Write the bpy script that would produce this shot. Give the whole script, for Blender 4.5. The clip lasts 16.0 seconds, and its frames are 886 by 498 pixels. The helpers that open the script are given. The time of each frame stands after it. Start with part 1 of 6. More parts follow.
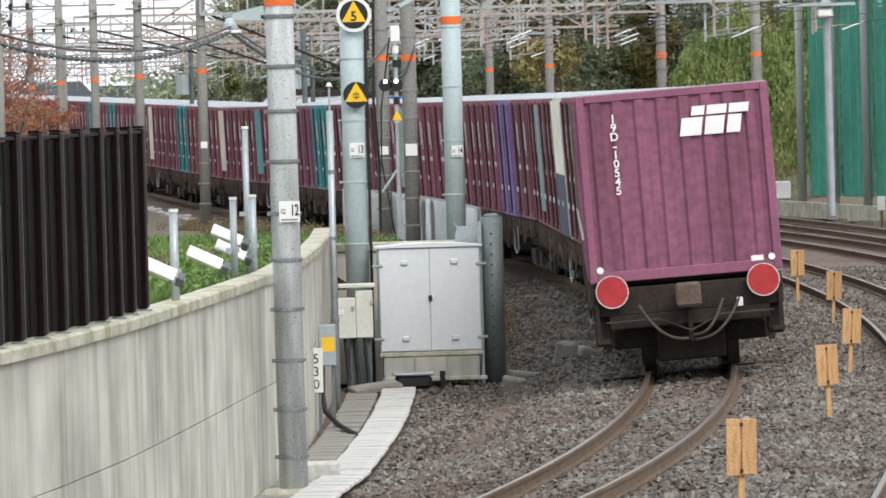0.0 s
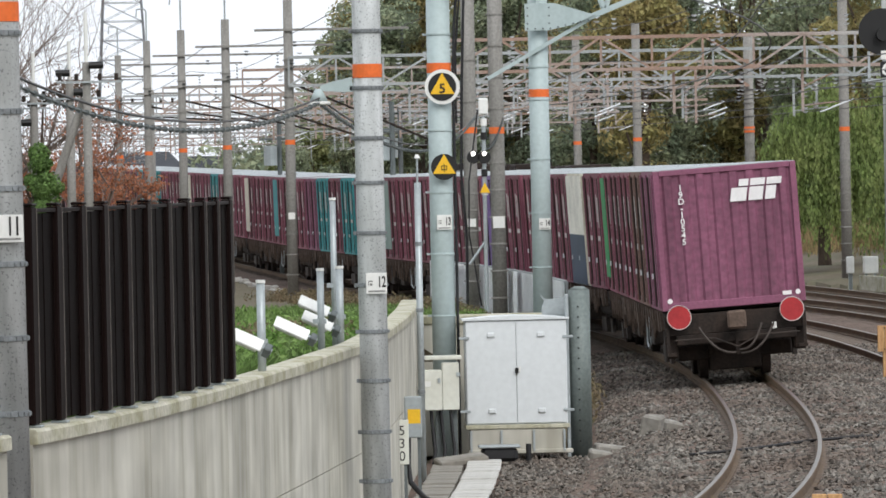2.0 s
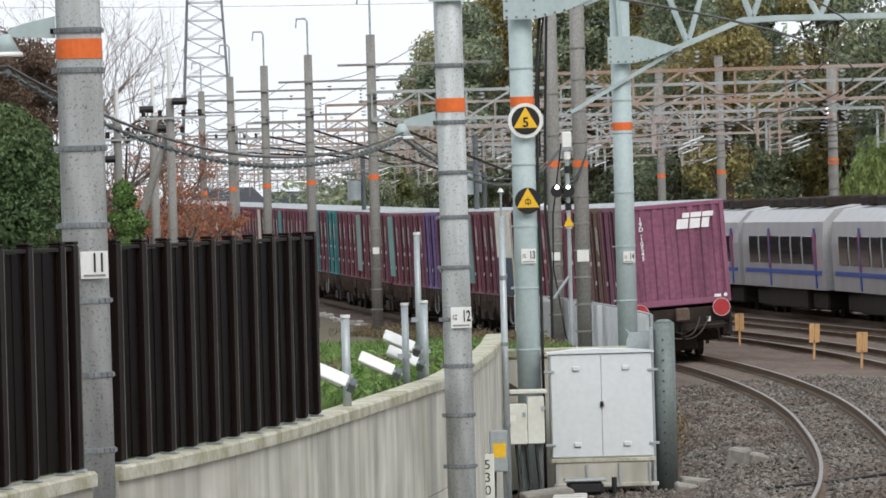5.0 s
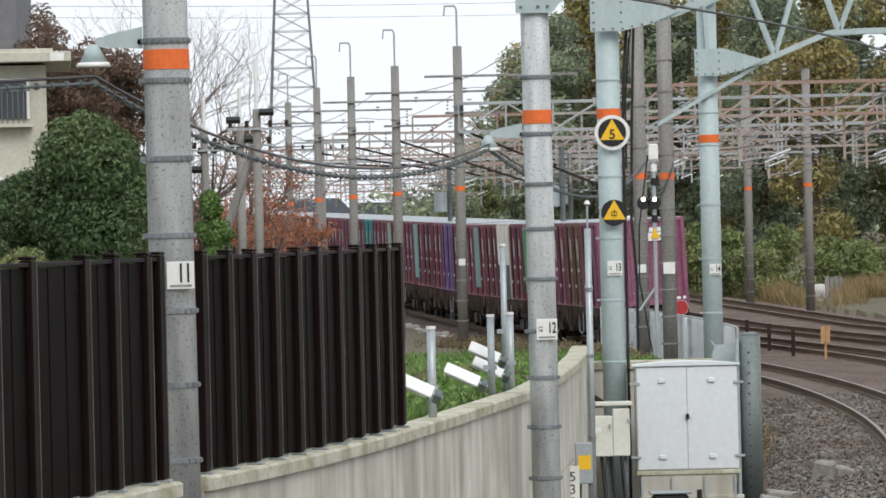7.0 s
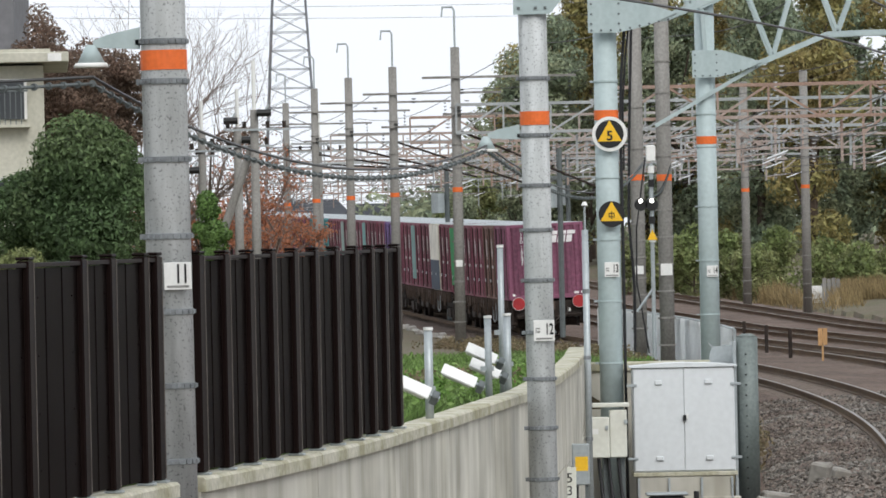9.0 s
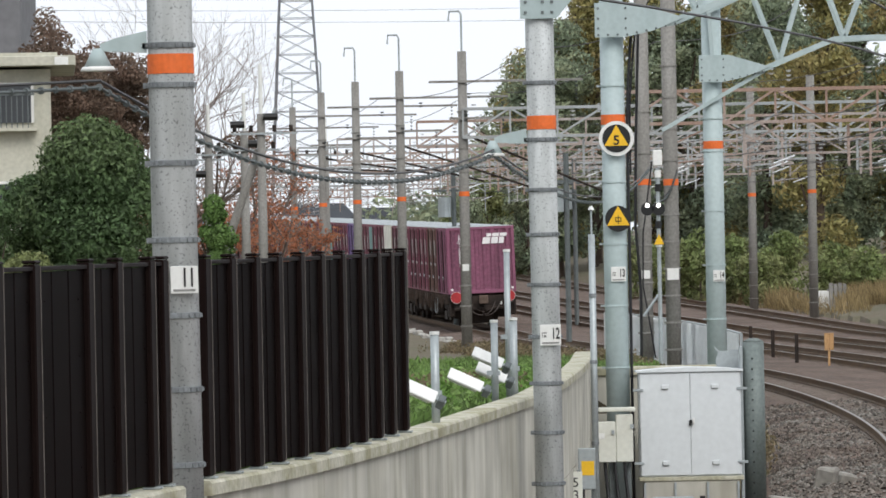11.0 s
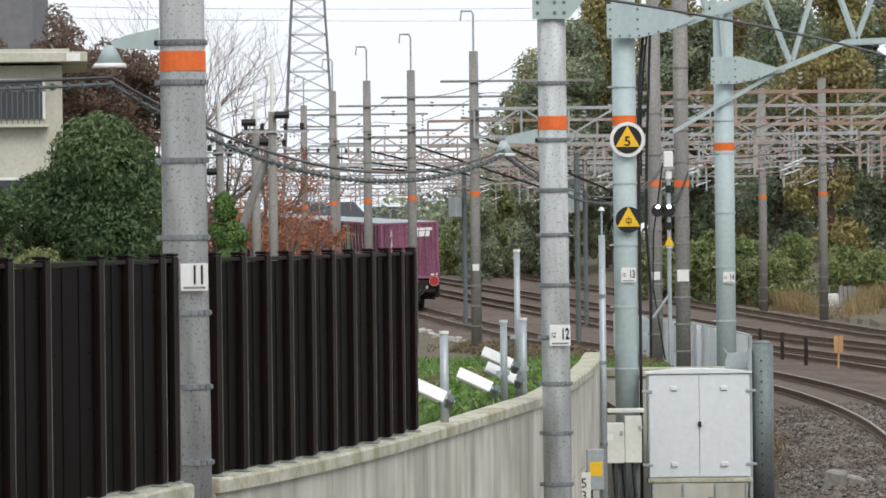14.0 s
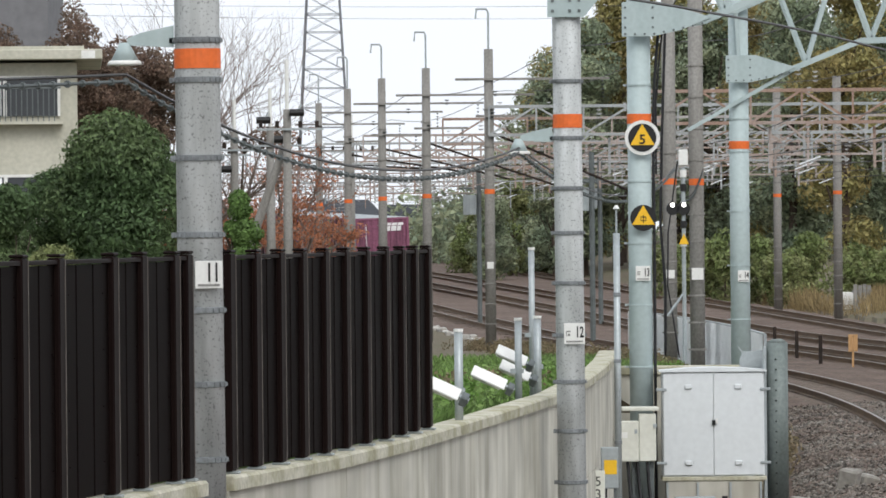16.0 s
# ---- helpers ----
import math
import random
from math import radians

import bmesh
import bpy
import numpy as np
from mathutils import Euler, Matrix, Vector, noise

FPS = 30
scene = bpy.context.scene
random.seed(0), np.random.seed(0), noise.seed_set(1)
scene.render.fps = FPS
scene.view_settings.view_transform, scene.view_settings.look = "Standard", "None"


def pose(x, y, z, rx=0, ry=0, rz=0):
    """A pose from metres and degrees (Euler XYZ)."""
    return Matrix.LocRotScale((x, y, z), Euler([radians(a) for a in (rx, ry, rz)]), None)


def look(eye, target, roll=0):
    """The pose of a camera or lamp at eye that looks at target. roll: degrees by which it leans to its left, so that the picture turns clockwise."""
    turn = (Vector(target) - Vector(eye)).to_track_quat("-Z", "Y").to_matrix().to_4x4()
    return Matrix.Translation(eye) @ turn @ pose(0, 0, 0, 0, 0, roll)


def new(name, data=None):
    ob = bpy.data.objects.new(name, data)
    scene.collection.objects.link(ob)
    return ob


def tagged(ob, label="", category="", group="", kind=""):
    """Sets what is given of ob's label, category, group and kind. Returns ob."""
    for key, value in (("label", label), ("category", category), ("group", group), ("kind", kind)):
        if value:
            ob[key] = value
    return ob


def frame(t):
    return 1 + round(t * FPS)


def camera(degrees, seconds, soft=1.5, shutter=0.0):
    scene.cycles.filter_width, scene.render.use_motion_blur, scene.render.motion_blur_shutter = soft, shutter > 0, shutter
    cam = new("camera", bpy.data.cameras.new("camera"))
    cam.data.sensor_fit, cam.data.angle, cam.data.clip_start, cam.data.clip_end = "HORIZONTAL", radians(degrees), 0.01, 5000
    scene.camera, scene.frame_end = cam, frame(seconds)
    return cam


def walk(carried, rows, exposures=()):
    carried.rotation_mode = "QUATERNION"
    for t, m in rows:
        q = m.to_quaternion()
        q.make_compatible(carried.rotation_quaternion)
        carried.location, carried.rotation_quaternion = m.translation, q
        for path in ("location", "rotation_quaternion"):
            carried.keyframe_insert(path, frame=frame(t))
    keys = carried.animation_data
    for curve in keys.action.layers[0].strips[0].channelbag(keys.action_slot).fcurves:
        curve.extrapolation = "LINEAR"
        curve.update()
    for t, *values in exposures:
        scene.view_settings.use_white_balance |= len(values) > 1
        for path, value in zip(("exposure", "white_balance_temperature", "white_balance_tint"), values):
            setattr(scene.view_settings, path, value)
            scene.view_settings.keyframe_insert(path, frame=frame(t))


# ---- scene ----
# The camera stands on a platform end, zoomed in, and pans by hand.
cam = camera(9.0, 16.0, soft=1.65)
EYE = 3.38  # above the rail heads
ROWS = [  # seconds, yaw, pitch, roll
    (0.0, -2.912, -1.477, 1.56),
    (0.5, -2.649, -1.187, 1.14),
    (1.0, -2.419, -1.028, 1.16),
    (1.5, -2.546, -0.905, 1.26),
    (2.0, -2.018, -0.719, 1.17),
    (2.5, -1.805, -0.541, 1.21),
    (3.0, -1.619, -0.615, 1.41),
    (3.5, -1.350, -0.552, 1.45),
    (5.8, -1.068, -0.318, 1.53),
    (6.0, -0.958, -0.342, 1.49),
    (6.5, -0.497, -0.325, 1.44),
    (7.0, -0.286, -0.213, 1.31),
    (7.5, -0.044, -0.216, 1.29),
    (8.0, -0.248, -0.259, 1.19),
    (8.5, -0.391, -0.226, 1.26),
    (8.7, -0.322, -0.205, 1.22),
    (10.8, -0.294, -0.196, 1.20),
    (11.0, -0.246, -0.158, 1.12),
    (11.5, -0.173, -0.115, 1.01),
    (12.0, -0.220, -0.061, 0.86),
    (12.5, -0.240, -0.036, 0.81),
    (13.0, -0.172, -0.130, 0.83),
    (13.5, -0.124, -0.232, 0.71),
    (14.0, -0.141, -0.161, 0.64),
    (14.5, -0.009, -0.004, 0.63),
    (15.0, 0.079, 0.063, 0.53),
    (15.5, -0.037, -0.043, 0.48),
    (16.0, 0.008, -0.181, 0.54),
]
walk(cam, [(t, pose(0, 0, EYE, 90 + pitch, roll, yaw)) for t, yaw, pitch, roll in ROWS],
     exposures=[(0.0, 0.43), (0.5, 0.32), (1.0, 0.21), (1.5, 0.15), (2.5, 0.08), (3.5, 0.05), (16.0, 0.04)])

# ---- light: a bright overcast sky ----
world = bpy.data.worlds.new("overcast")
scene.world = world
world.use_nodes = True
wn, wl = world.node_tree.nodes, world.node_tree.links
wn.clear()
sky = wn.new("ShaderNodeTexSky")
sky.sky_type, sky.sun_disc, sky.sun_elevation, sky.sun_rotation = "NISHITA", False, radians(42), radians(158)
sky.air_density, sky.dust_density, sky.ozone_density = 1.0, 4.0, 1.0
cloud = wn.new("ShaderNodeMixRGB")  # a closed layer of cloud over the sky
cloud.inputs["Fac"].default_value = 0.88
cloud.inputs["Color2"].default_value = (10.1, 10.6, 11.3, 1)
back, wout = wn.new("ShaderNodeBackground"), wn.new("ShaderNodeOutputWorld")
back.inputs["Strength"].default_value = 0.105
wl.new(sky.outputs[0], cloud.inputs["Color1"])
wl.new(cloud.outputs[0], back.inputs["Color"])
wl.new(back.outputs[0], wout.inputs["Surface"])
sun = new("sun", bpy.data.lights.new("sun", "SUN"))
sun.data.energy, sun.data.angle, sun.data.color = 1.7, radians(30), (1.0, 0.985, 0.965)
sun.matrix_world = look((18, -45, 42), (0, 0, 0))


# ---- materials ----
def material(name, base, rough=0.7, metal=0.0, vary=0.25, fine=40.0, coarse=2.0, bump=0.2, second=None, streak=0.0,
             tint=False, island=0.0, spec=0.4, space="Object", speck=0.0):
    """A weathered surface: base colour with grain and stains at two scales; second: the colour of the stains;
    streak: rain streaks that run down; tint: the object's own colour takes the base's place."""
    m = bpy.data.materials.new(name)
    m.use_nodes = True
    n, l = m.node_tree.nodes, m.node_tree.links
    bsdf = n["Principled BSDF"]
    bsdf.inputs["Roughness"].default_value, bsdf.inputs["Metallic"].default_value = rough, metal
    bsdf.inputs["Specular IOR Level"].default_value = spec
    co = n.new("ShaderNodeTexCoord")
    big, small = n.new("ShaderNodeTexNoise"), n.new("ShaderNodeTexNoise")
    for tex, scale, detail in ((big, coarse, 5), (small, fine, 3)):
        tex.inputs["Scale"].default_value, tex.inputs["Detail"].default_value = scale, detail
        l.new(co.outputs[space], tex.inputs["Vector"])
    if streak:
        mp = n.new("ShaderNodeMapping")
        mp.inputs["Scale"].default_value = (streak, streak, 0.12 * streak)
        l.new(co.outputs[space], mp.inputs["Vector"])
        l.new(mp.outputs[0], big.inputs["Vector"])
        big.inputs["Scale"].default_value = 1.0
    ramp = n.new("ShaderNodeValToRGB")
    ramp.color_ramp.elements[0].position, ramp.color_ramp.elements[1].position = 0.38, 0.66
    l.new(big.outputs["Fac"], ramp.inputs["Fac"])
    mix = n.new("ShaderNodeMixRGB")
    other = second or tuple(c * (1 - vary) for c in base)
    mix.inputs["Color1"].default_value, mix.inputs["Color2"].default_value = (*base, 1), (*other, 1)
    fac = n.new("ShaderNodeMath")
    fac.operation = "MULTIPLY"
    fac.inputs[1].default_value = 1.0 if second else 0.9
    l.new(ramp.outputs[0], fac.inputs[0])
    l.new(fac.outputs[0], mix.inputs["Fac"])
    if tint:
        info = n.new("ShaderNodeObjectInfo")
        l.new(info.outputs["Color"], mix.inputs["Color1"])
        dull = n.new("ShaderNodeMixRGB")
        dull.blend_type = "MULTIPLY"
        dull.inputs["Fac"].default_value = 1.0
        dull.inputs["Color2"].default_value = (1 - vary, 1 - vary, 1 - vary, 1)
        l.new(info.outputs["Color"], dull.inputs["Color1"])
        l.new(dull.outputs[0], mix.inputs["Color2"])
    grain = n.new("ShaderNodeMixRGB")
    grain.blend_type = "MULTIPLY"
    grain.inputs["Fac"].default_value = 1.0
    gr = n.new("ShaderNodeValToRGB")
    lo = 1 - vary
    gr.color_ramp.elements[0].position, gr.color_ramp.elements[1].position = 0.3, 0.7
    gr.color_ramp.elements[0].color, gr.color_ramp.elements[1].color = (lo, lo, lo, 1), (1, 1, 1, 1)
    if speck:  # sparse dark pits in place of an even grain
        gr.color_ramp.elements[0].position, gr.color_ramp.elements[1].position = 0.34, 0.42
        gr.color_ramp.elements[0].color = (1 - speck, 1 - speck, 1 - speck, 1)
    l.new(small.outputs["Fac"], gr.inputs["Fac"])
    l.new(mix.outputs[0], grain.inputs["Color1"])
    l.new(gr.outputs[0], grain.inputs["Color2"])
    last = grain
    if island:
        geo = n.new("ShaderNodeNewGeometry")
        hsv = n.new("ShaderNodeHueSaturation")
        mr = n.new("ShaderNodeMapRange")
        mr.inputs["To Min"].default_value, mr.inputs["To Max"].default_value = 1 - island, 1 + island
        l.new(geo.outputs["Random Per Island"], mr.inputs["Value"])
        l.new(mr.outputs[0], hsv.inputs["Value"])
        l.new(last.outputs[0], hsv.inputs["Color"])
        last = hsv
    l.new(last.outputs[0], bsdf.inputs["Base Color"])
    if bump:
        bp = n.new("ShaderNodeBump")
        bp.inputs["Strength"].default_value, bp.inputs["Distance"].default_value = bump, 0.02
        l.new(small.outputs["Fac"], bp.inputs["Height"])
        l.new(bp.outputs[0], bsdf.inputs["Normal"])
    return m


def leaf_material(name, base, second, island=0.45):
    m = material(name, base, 0.6, 0, 0.2, 3.0, 0.5, 0, second, island=island, spec=0.25)
    n, l = m.node_tree.nodes, m.node_tree.links
    bsdf, out = n["Principled BSDF"], n["Material Output"]
    thin, mix = n.new("ShaderNodeBsdfTranslucent"), n.new("ShaderNodeMixShader")  # light shines through thin leaves
    mix.inputs["Fac"].default_value = 0.4
    l.new(bsdf.inputs["Base Color"].links[0].from_socket, thin.inputs["Color"])
    l.new(bsdf.outputs[0], mix.inputs[1]), l.new(thin.outputs[0], mix.inputs[2])
    l.new(mix.outputs[0], out.inputs["Surface"])
    return m


def glow(name, colour, strength):
    m = bpy.data.materials.new(name)
    m.use_nodes = True
    b = m.node_tree.nodes["Principled BSDF"]
    b.inputs["Base Color"].default_value = (*colour, 1)
    b.inputs["Emission Color"].default_value, b.inputs["Emission Strength"].default_value = (*colour, 1), strength
    return m


CONCRETE = material("wall_concrete", (0.63, 0.61, 0.535), 0.9, 0, 0.36, 1.1, 1.5, 0.08, (0.45, 0.43, 0.355), streak=3.2)
COPING = material("coping_concrete", (0.59, 0.57, 0.47), 0.9, 0, 0.3, 18, 2.5, 0.3, (0.36, 0.34, 0.22))
SPUN = material("spun_concrete", (0.53, 0.55, 0.55), 0.85, 0, 0.3, 48, 2.2, 0.12, (0.35, 0.365, 0.36), streak=8, speck=0.46)
STEEL = material("painted_steel", (0.43, 0.51, 0.51), 0.5, 0.0, 0.12, 12, 1.2, 0.05, (0.36, 0.44, 0.44), streak=2.5)
GALV = material("galvanised_steel", (0.42, 0.46, 0.47), 0.45, 0.45, 0.15, 20, 3, 0.05)
DARKGALV = material("weathered_galvanised_steel", (0.15, 0.17, 0.17), 0.6, 0.3, 0.2, 20, 3, 0.1)
BROWN = material("brown_painted_steel", (0.0105, 0.0062, 0.0056), 0.45, 0.0, 0.2, 30, 1.2, 0.03, (0.013, 0.008, 0.0073), spec=0.04)
BALLAST = material("ballast", (0.20, 0.142, 0.112), 0.95, 0, 0.6, 16, 0.35, 1.0, (0.13, 0.09, 0.07), space="Object")
STONE = material("ballast_stone", (0.19, 0.176, 0.155), 0.9, 0, 0.3, 20, 0.5, 0.3, (0.125, 0.098, 0.08), island=0.65)
EARTH = material("earth", (0.17, 0.135, 0.095), 0.95, 0, 0.4, 6, 0.3, 0.6, (0.13, 0.125, 0.07))
SLEEPER = material("sleeper_concrete", (0.19, 0.155, 0.13), 0.9, 0, 0.3, 20, 3, 0.2, (0.13, 0.10, 0.08))
RAILSIDE = material("rusty_rail", (0.17, 0.108, 0.058), 0.7, 0.1, 0.35, 30, 4, 0.2, (0.10, 0.062, 0.036))
RAILTOP = material("polished_rail_head", (0.20, 0.175, 0.145), 0.36, 0.7, 0.2, 30, 6, 0.02)
ORANGE = material("orange_band", (0.80, 0.16, 0.03), 0.6, 0, 0.15, 25, 4, 0.05)
WHITE = material("white_paint", (0.78, 0.78, 0.75), 0.5, 0, 0.1, 20, 3, 0.03)
CREAM = material("cream_box_paint", (0.70, 0.71, 0.64), 0.45, 0, 0.1, 15, 2, 0.03, (0.60, 0.60, 0.53))
CABINET = material("pale_grey_cabinet_paint", (0.64, 0.67, 0.68), 0.4, 0, 0.08, 12, 1.5, 0.02, (0.64, 0.67, 0.68))
BLACK = material("black_paint", (0.012, 0.012, 0.012), 0.45, 0, 0.2, 20, 3, 0.02)
RUBBER = material("black_cable", (0.02, 0.02, 0.022), 0.6, 0, 0.2, 20, 3, 0.02)
YELLOW = material("yellow_paint", (0.85, 0.50, 0.02), 0.5, 0, 0.1, 20, 3, 0.02)
RUSTBEAM = material("rusty_gantry_steel", (0.36, 0.245, 0.19), 0.8, 0.1, 0.3, 20, 0.35, 0.1, (0.47, 0.45, 0.43))
GREYBEAM = material("grey_gantry_steel", (0.40, 0.42, 0.42), 0.6, 0.1, 0.2, 20, 1.0, 0.05)
OLDPOLE = material("old_pole_concrete", (0.30, 0.29, 0.27), 0.9, 0, 0.3, 18, 1.2, 0.3, (0.21, 0.20, 0.18), streak=3)
PORCELAIN = material("porcelain", (0.80, 0.82, 0.84), 0.2, 0, 0.05, 10, 2, 0)
WOOD = material("peg_wood", (0.62, 0.37, 0.17), 0.8, 0, 0.3, 60, 6, 0.2, (0.45, 0.25, 0.11), streak=30)
BOXPAINT = material("container_paint", (0.22, 0.05, 0.10), 0.55, 0, 0.22, 18, 1.4, 0.1, tint=True)
WORNPAINT = material("worn_container_paint", (0.2, 0.07, 0.12), 0.6, 0, 0.38, 9, 1.2, 0.1, tint=True, streak=2.6)
DARKSTEEL = material("wagon_steel", (0.030, 0.024, 0.021), 0.8, 0.1, 0.35, 20, 2.5, 0.2, (0.05, 0.036, 0.029), spec=0.2)
TIN = material("red_marker_disc", (0.45, 0.03, 0.035), 0.5, 0, 0.2, 20, 4, 0.05)
WIRE = material("wire", (0.10, 0.10, 0.10), 0.6, 0.4, 0.1, 10, 2, 0)
GLASS = material("dark_glass", (0.03, 0.035, 0.04), 0.08, 0, 0.1, 4, 1, 0, spec=0.6)
INOX = material("stainless_side", (0.52, 0.52, 0.52), 0.4, 0.3, 0.12, 12, 1.0, 0.03)
BLUE = material("blue_paint", (0.03, 0.11, 0.46), 0.35, 0, 0.1, 12, 1.0, 0.02)
RED = material("red_paint", (0.45, 0.05, 0.07), 0.4, 0, 0.1, 12, 1.0, 0.02)
PLASTER = material("building_plaster", (0.54, 0.525, 0.44), 0.9, 0, 0.18, 8, 0.7, 0.1, (0.44, 0.43, 0.35), streak=0.8)
GRIME = material("grimy_iron", (0.075, 0.058, 0.048), 0.8, 0.1, 0.4, 20, 3, 0.2, (0.04, 0.032, 0.028))
FERROUS = material("brown_coupler_iron", (0.15, 0.105, 0.08), 0.8, 0.1, 0.4, 20, 4, 0.2, (0.08, 0.055, 0.042))
HOSE = material("dusty_hose", (0.075, 0.06, 0.052), 0.75, 0, 0.3, 30, 5, 0.1)
TWIG = material("fine_twigs", (0.27, 0.21, 0.18), 0.95, 0, 0.3, 10, 1, 0)
ROOF = material("dark_roof", (0.10, 0.11, 0.13), 0.7, 0, 0.2, 10, 0.6, 0.1)
BARK = material("bark", (0.11, 0.08, 0.06), 0.95, 0, 0.4, 20, 2, 0.5)
GRASSM = leaf_material("grass_blades", (0.14, 0.235, 0.06), (0.19, 0.28, 0.10))
WITHERED = leaf_material("withered_leaves", (0.25, 0.19, 0.12), (0.17, 0.15, 0.08), 0.5)
WEED = leaf_material("weed_leaves", (0.15, 0.27, 0.06), (0.24, 0.34, 0.12), 0.5)
EVERGREEN = leaf_material("evergreen_leaves", (0.095, 0.15, 0.064), (0.17, 0.215, 0.095), 0.6)
# woodland green, lightened so that the base colour holds the distance haze
FOREST = leaf_material("hazy_forest_leaves", (0.26, 0.32, 0.22), (0.34, 0.36, 0.22), 0.55)
AUTUMN = leaf_material("autumn_leaves", (0.32, 0.30, 0.12), (0.37, 0.29, 0.13), 0.5)
OLIVE = leaf_material("bush_leaves", (0.20, 0.25, 0.095), (0.33, 0.33, 0.16), 0.55)
WILLOW = leaf_material("willow_leaves", (0.19, 0.26, 0.085), (0.28, 0.33, 0.12))
REDLEAF = leaf_material("red_leaves", (0.46, 0.19, 0.10), (0.34, 0.15, 0.09))
BROWNLEAF = leaf_material("brown_leaves", (0.21, 0.14, 0.105), (0.17, 0.13, 0.095))
STRAW = leaf_material("dry_grass", (0.36, 0.27, 0.14), (0.26, 0.20, 0.10))
NET = leaf_material("green_net", (0.15, 0.48, 0.38), (0.11, 0.40, 0.31), 0.05)
PALE = material("pale_fence_paint", (0.90, 0.92, 0.92), 0.5, 0, 0.1, 10, 1.5, 0.03)


# ---- building helpers ----
def mesh_of(name, bm, mat, smooth=False):
    me = bpy.data.meshes.new(name)
    bmesh.ops.recalc_face_normals(bm, faces=bm.faces)
    bm.to_mesh(me)
    bm.free()
    for p in me.polygons:
        p.use_smooth = smooth
    me.materials.append(mat)
    return me


SMALL = {"lashing", "hanger_row", "insulator_string", "bolt_row", "ring_set", "side_gear", "hangers", "registration_arm", "insulators", "bolts", "rings", "bracing", "web", "lattice", "worn_marking", "plinth_rib", "rigging", "nail", "digits", "sleepers"}


def part(name, bm, mat, parent=None, label="", smooth=False, at=None):
    ob = new(name, mesh_of(name, bm, mat, smooth) if isinstance(bm, bmesh.types.BMesh) else bm)
    if parent is not None:
        ob.parent = parent
    if at is not None:
        ob.matrix_basis = at
    if label:
        ob["label"] = label
    if name in SMALL:
        ob["kind"] = "stuff"
    return ob


def thing(name, m, label, category, group="", kind=""):
    ob = new(name)
    ob.empty_display_size = 0.2
    ob.matrix_basis = m
    return tagged(ob, label, category, group, kind)


def box(bm, x0, y0, z0, x1, y1, z1, bevel=0.0, m=None):
    r = bmesh.ops.create_cube(bm, size=1.0)
    vs = r["verts"]
    t = Matrix.Translation(((x0 + x1) / 2, (y0 + y1) / 2, (z0 + z1) / 2)) @ Matrix.Diagonal((abs(x1 - x0), abs(y1 - y0), abs(z1 - z0), 1))
    bmesh.ops.transform(bm, matrix=(m @ t) if m is not None else t, verts=vs)
    if bevel:
        es = list({e for v in vs for e in v.link_edges})
        bmesh.ops.bevel(bm, geom=es, offset=bevel, segments=1, affect="EDGES")
    return bm


def boxes(*specs, bevel=0.0):
    bm = bmesh.new()
    for s in specs:
        box(bm, *s, bevel=bevel)
    return bm


def bar(bm, a, b, r, sides=6, r2=None, flat=None):
    """A rod from a to b; with flat=(w, h) a bar of that section."""
    a, b = Vector(a), Vector(b)
    d = b - a
    q = d.to_track_quat("Z", "Y").to_matrix().to_4x4()
    m = Matrix.Translation((a + b) / 2) @ q
    if flat:
        r = bmesh.ops.create_cube(bm, size=1.0)
        bmesh.ops.transform(bm, matrix=m @ Matrix.Diagonal((flat[0], flat[1], d.length, 1)), verts=r["verts"])
    else:
        r0 = bmesh.ops.create_cone(bm, cap_ends=True, segments=sides, radius1=r, radius2=r if r2 is None else r2, depth=d.length)
        bmesh.ops.transform(bm, matrix=m, verts=r0["verts"])
    return bm


def rod(a, b, r, sides=8, r2=None, flat=None):
    return bar(bmesh.new(), a, b, r, sides, r2, flat)


def tube(bm, pts, r, sides=6):
    """A bent pipe or wire through pts."""
    pts = [Vector(p) for p in pts]
    rings = []
    for i, p in enumerate(pts):
        d = (pts[min(i + 1, len(pts) - 1)] - pts[max(i - 1, 0)]).normalized()
        u = d.cross(Vector((0.3, 0.2, 1)) if abs(d.z) < 0.95 else Vector((1, 0, 0))).normalized()
        v = d.cross(u)
        rings.append([bm.verts.new(p + r * (math.cos(k * math.tau / sides) * u + math.sin(k * math.tau / sides) * v)) for k in range(sides)])
    for a, b in zip(rings, rings[1:]):
        for k in range(sides):
            bm.faces.new((a[k], a[(k + 1) % sides], b[(k + 1) % sides], b[k]))
    return bm


def sag(a, b, drop, n=14):
    a, b = Vector(a), Vector(b)
    return [a.lerp(b, i / n) - Vector((0, 0, 4 * drop * (i / n) * (1 - i / n))) for i in range(n + 1)]


def prism(bm, outline, y0, y1):
    """Extrudes an outline of (x, z) from y0 to y1."""
    a = [bm.verts.new((x, y0, z)) for x, z in outline]
    b = [bm.verts.new((x, y1, z)) for x, z in outline]
    bm.faces.new(a), bm.faces.new(b[::-1])
    for i in range(len(a)):
        j = (i + 1) % len(a)
        bm.faces.new((a[i], b[i], b[j], a[j]))
    return bm


def from_arrays(name, verts, faces, mat):
    me = bpy.data.meshes.new(name)
    me.from_pydata(verts.tolist() if hasattr(verts, "tolist") else verts, [], faces.tolist() if hasattr(faces, "tolist") else faces)
    me.materials.append(mat)
    return me


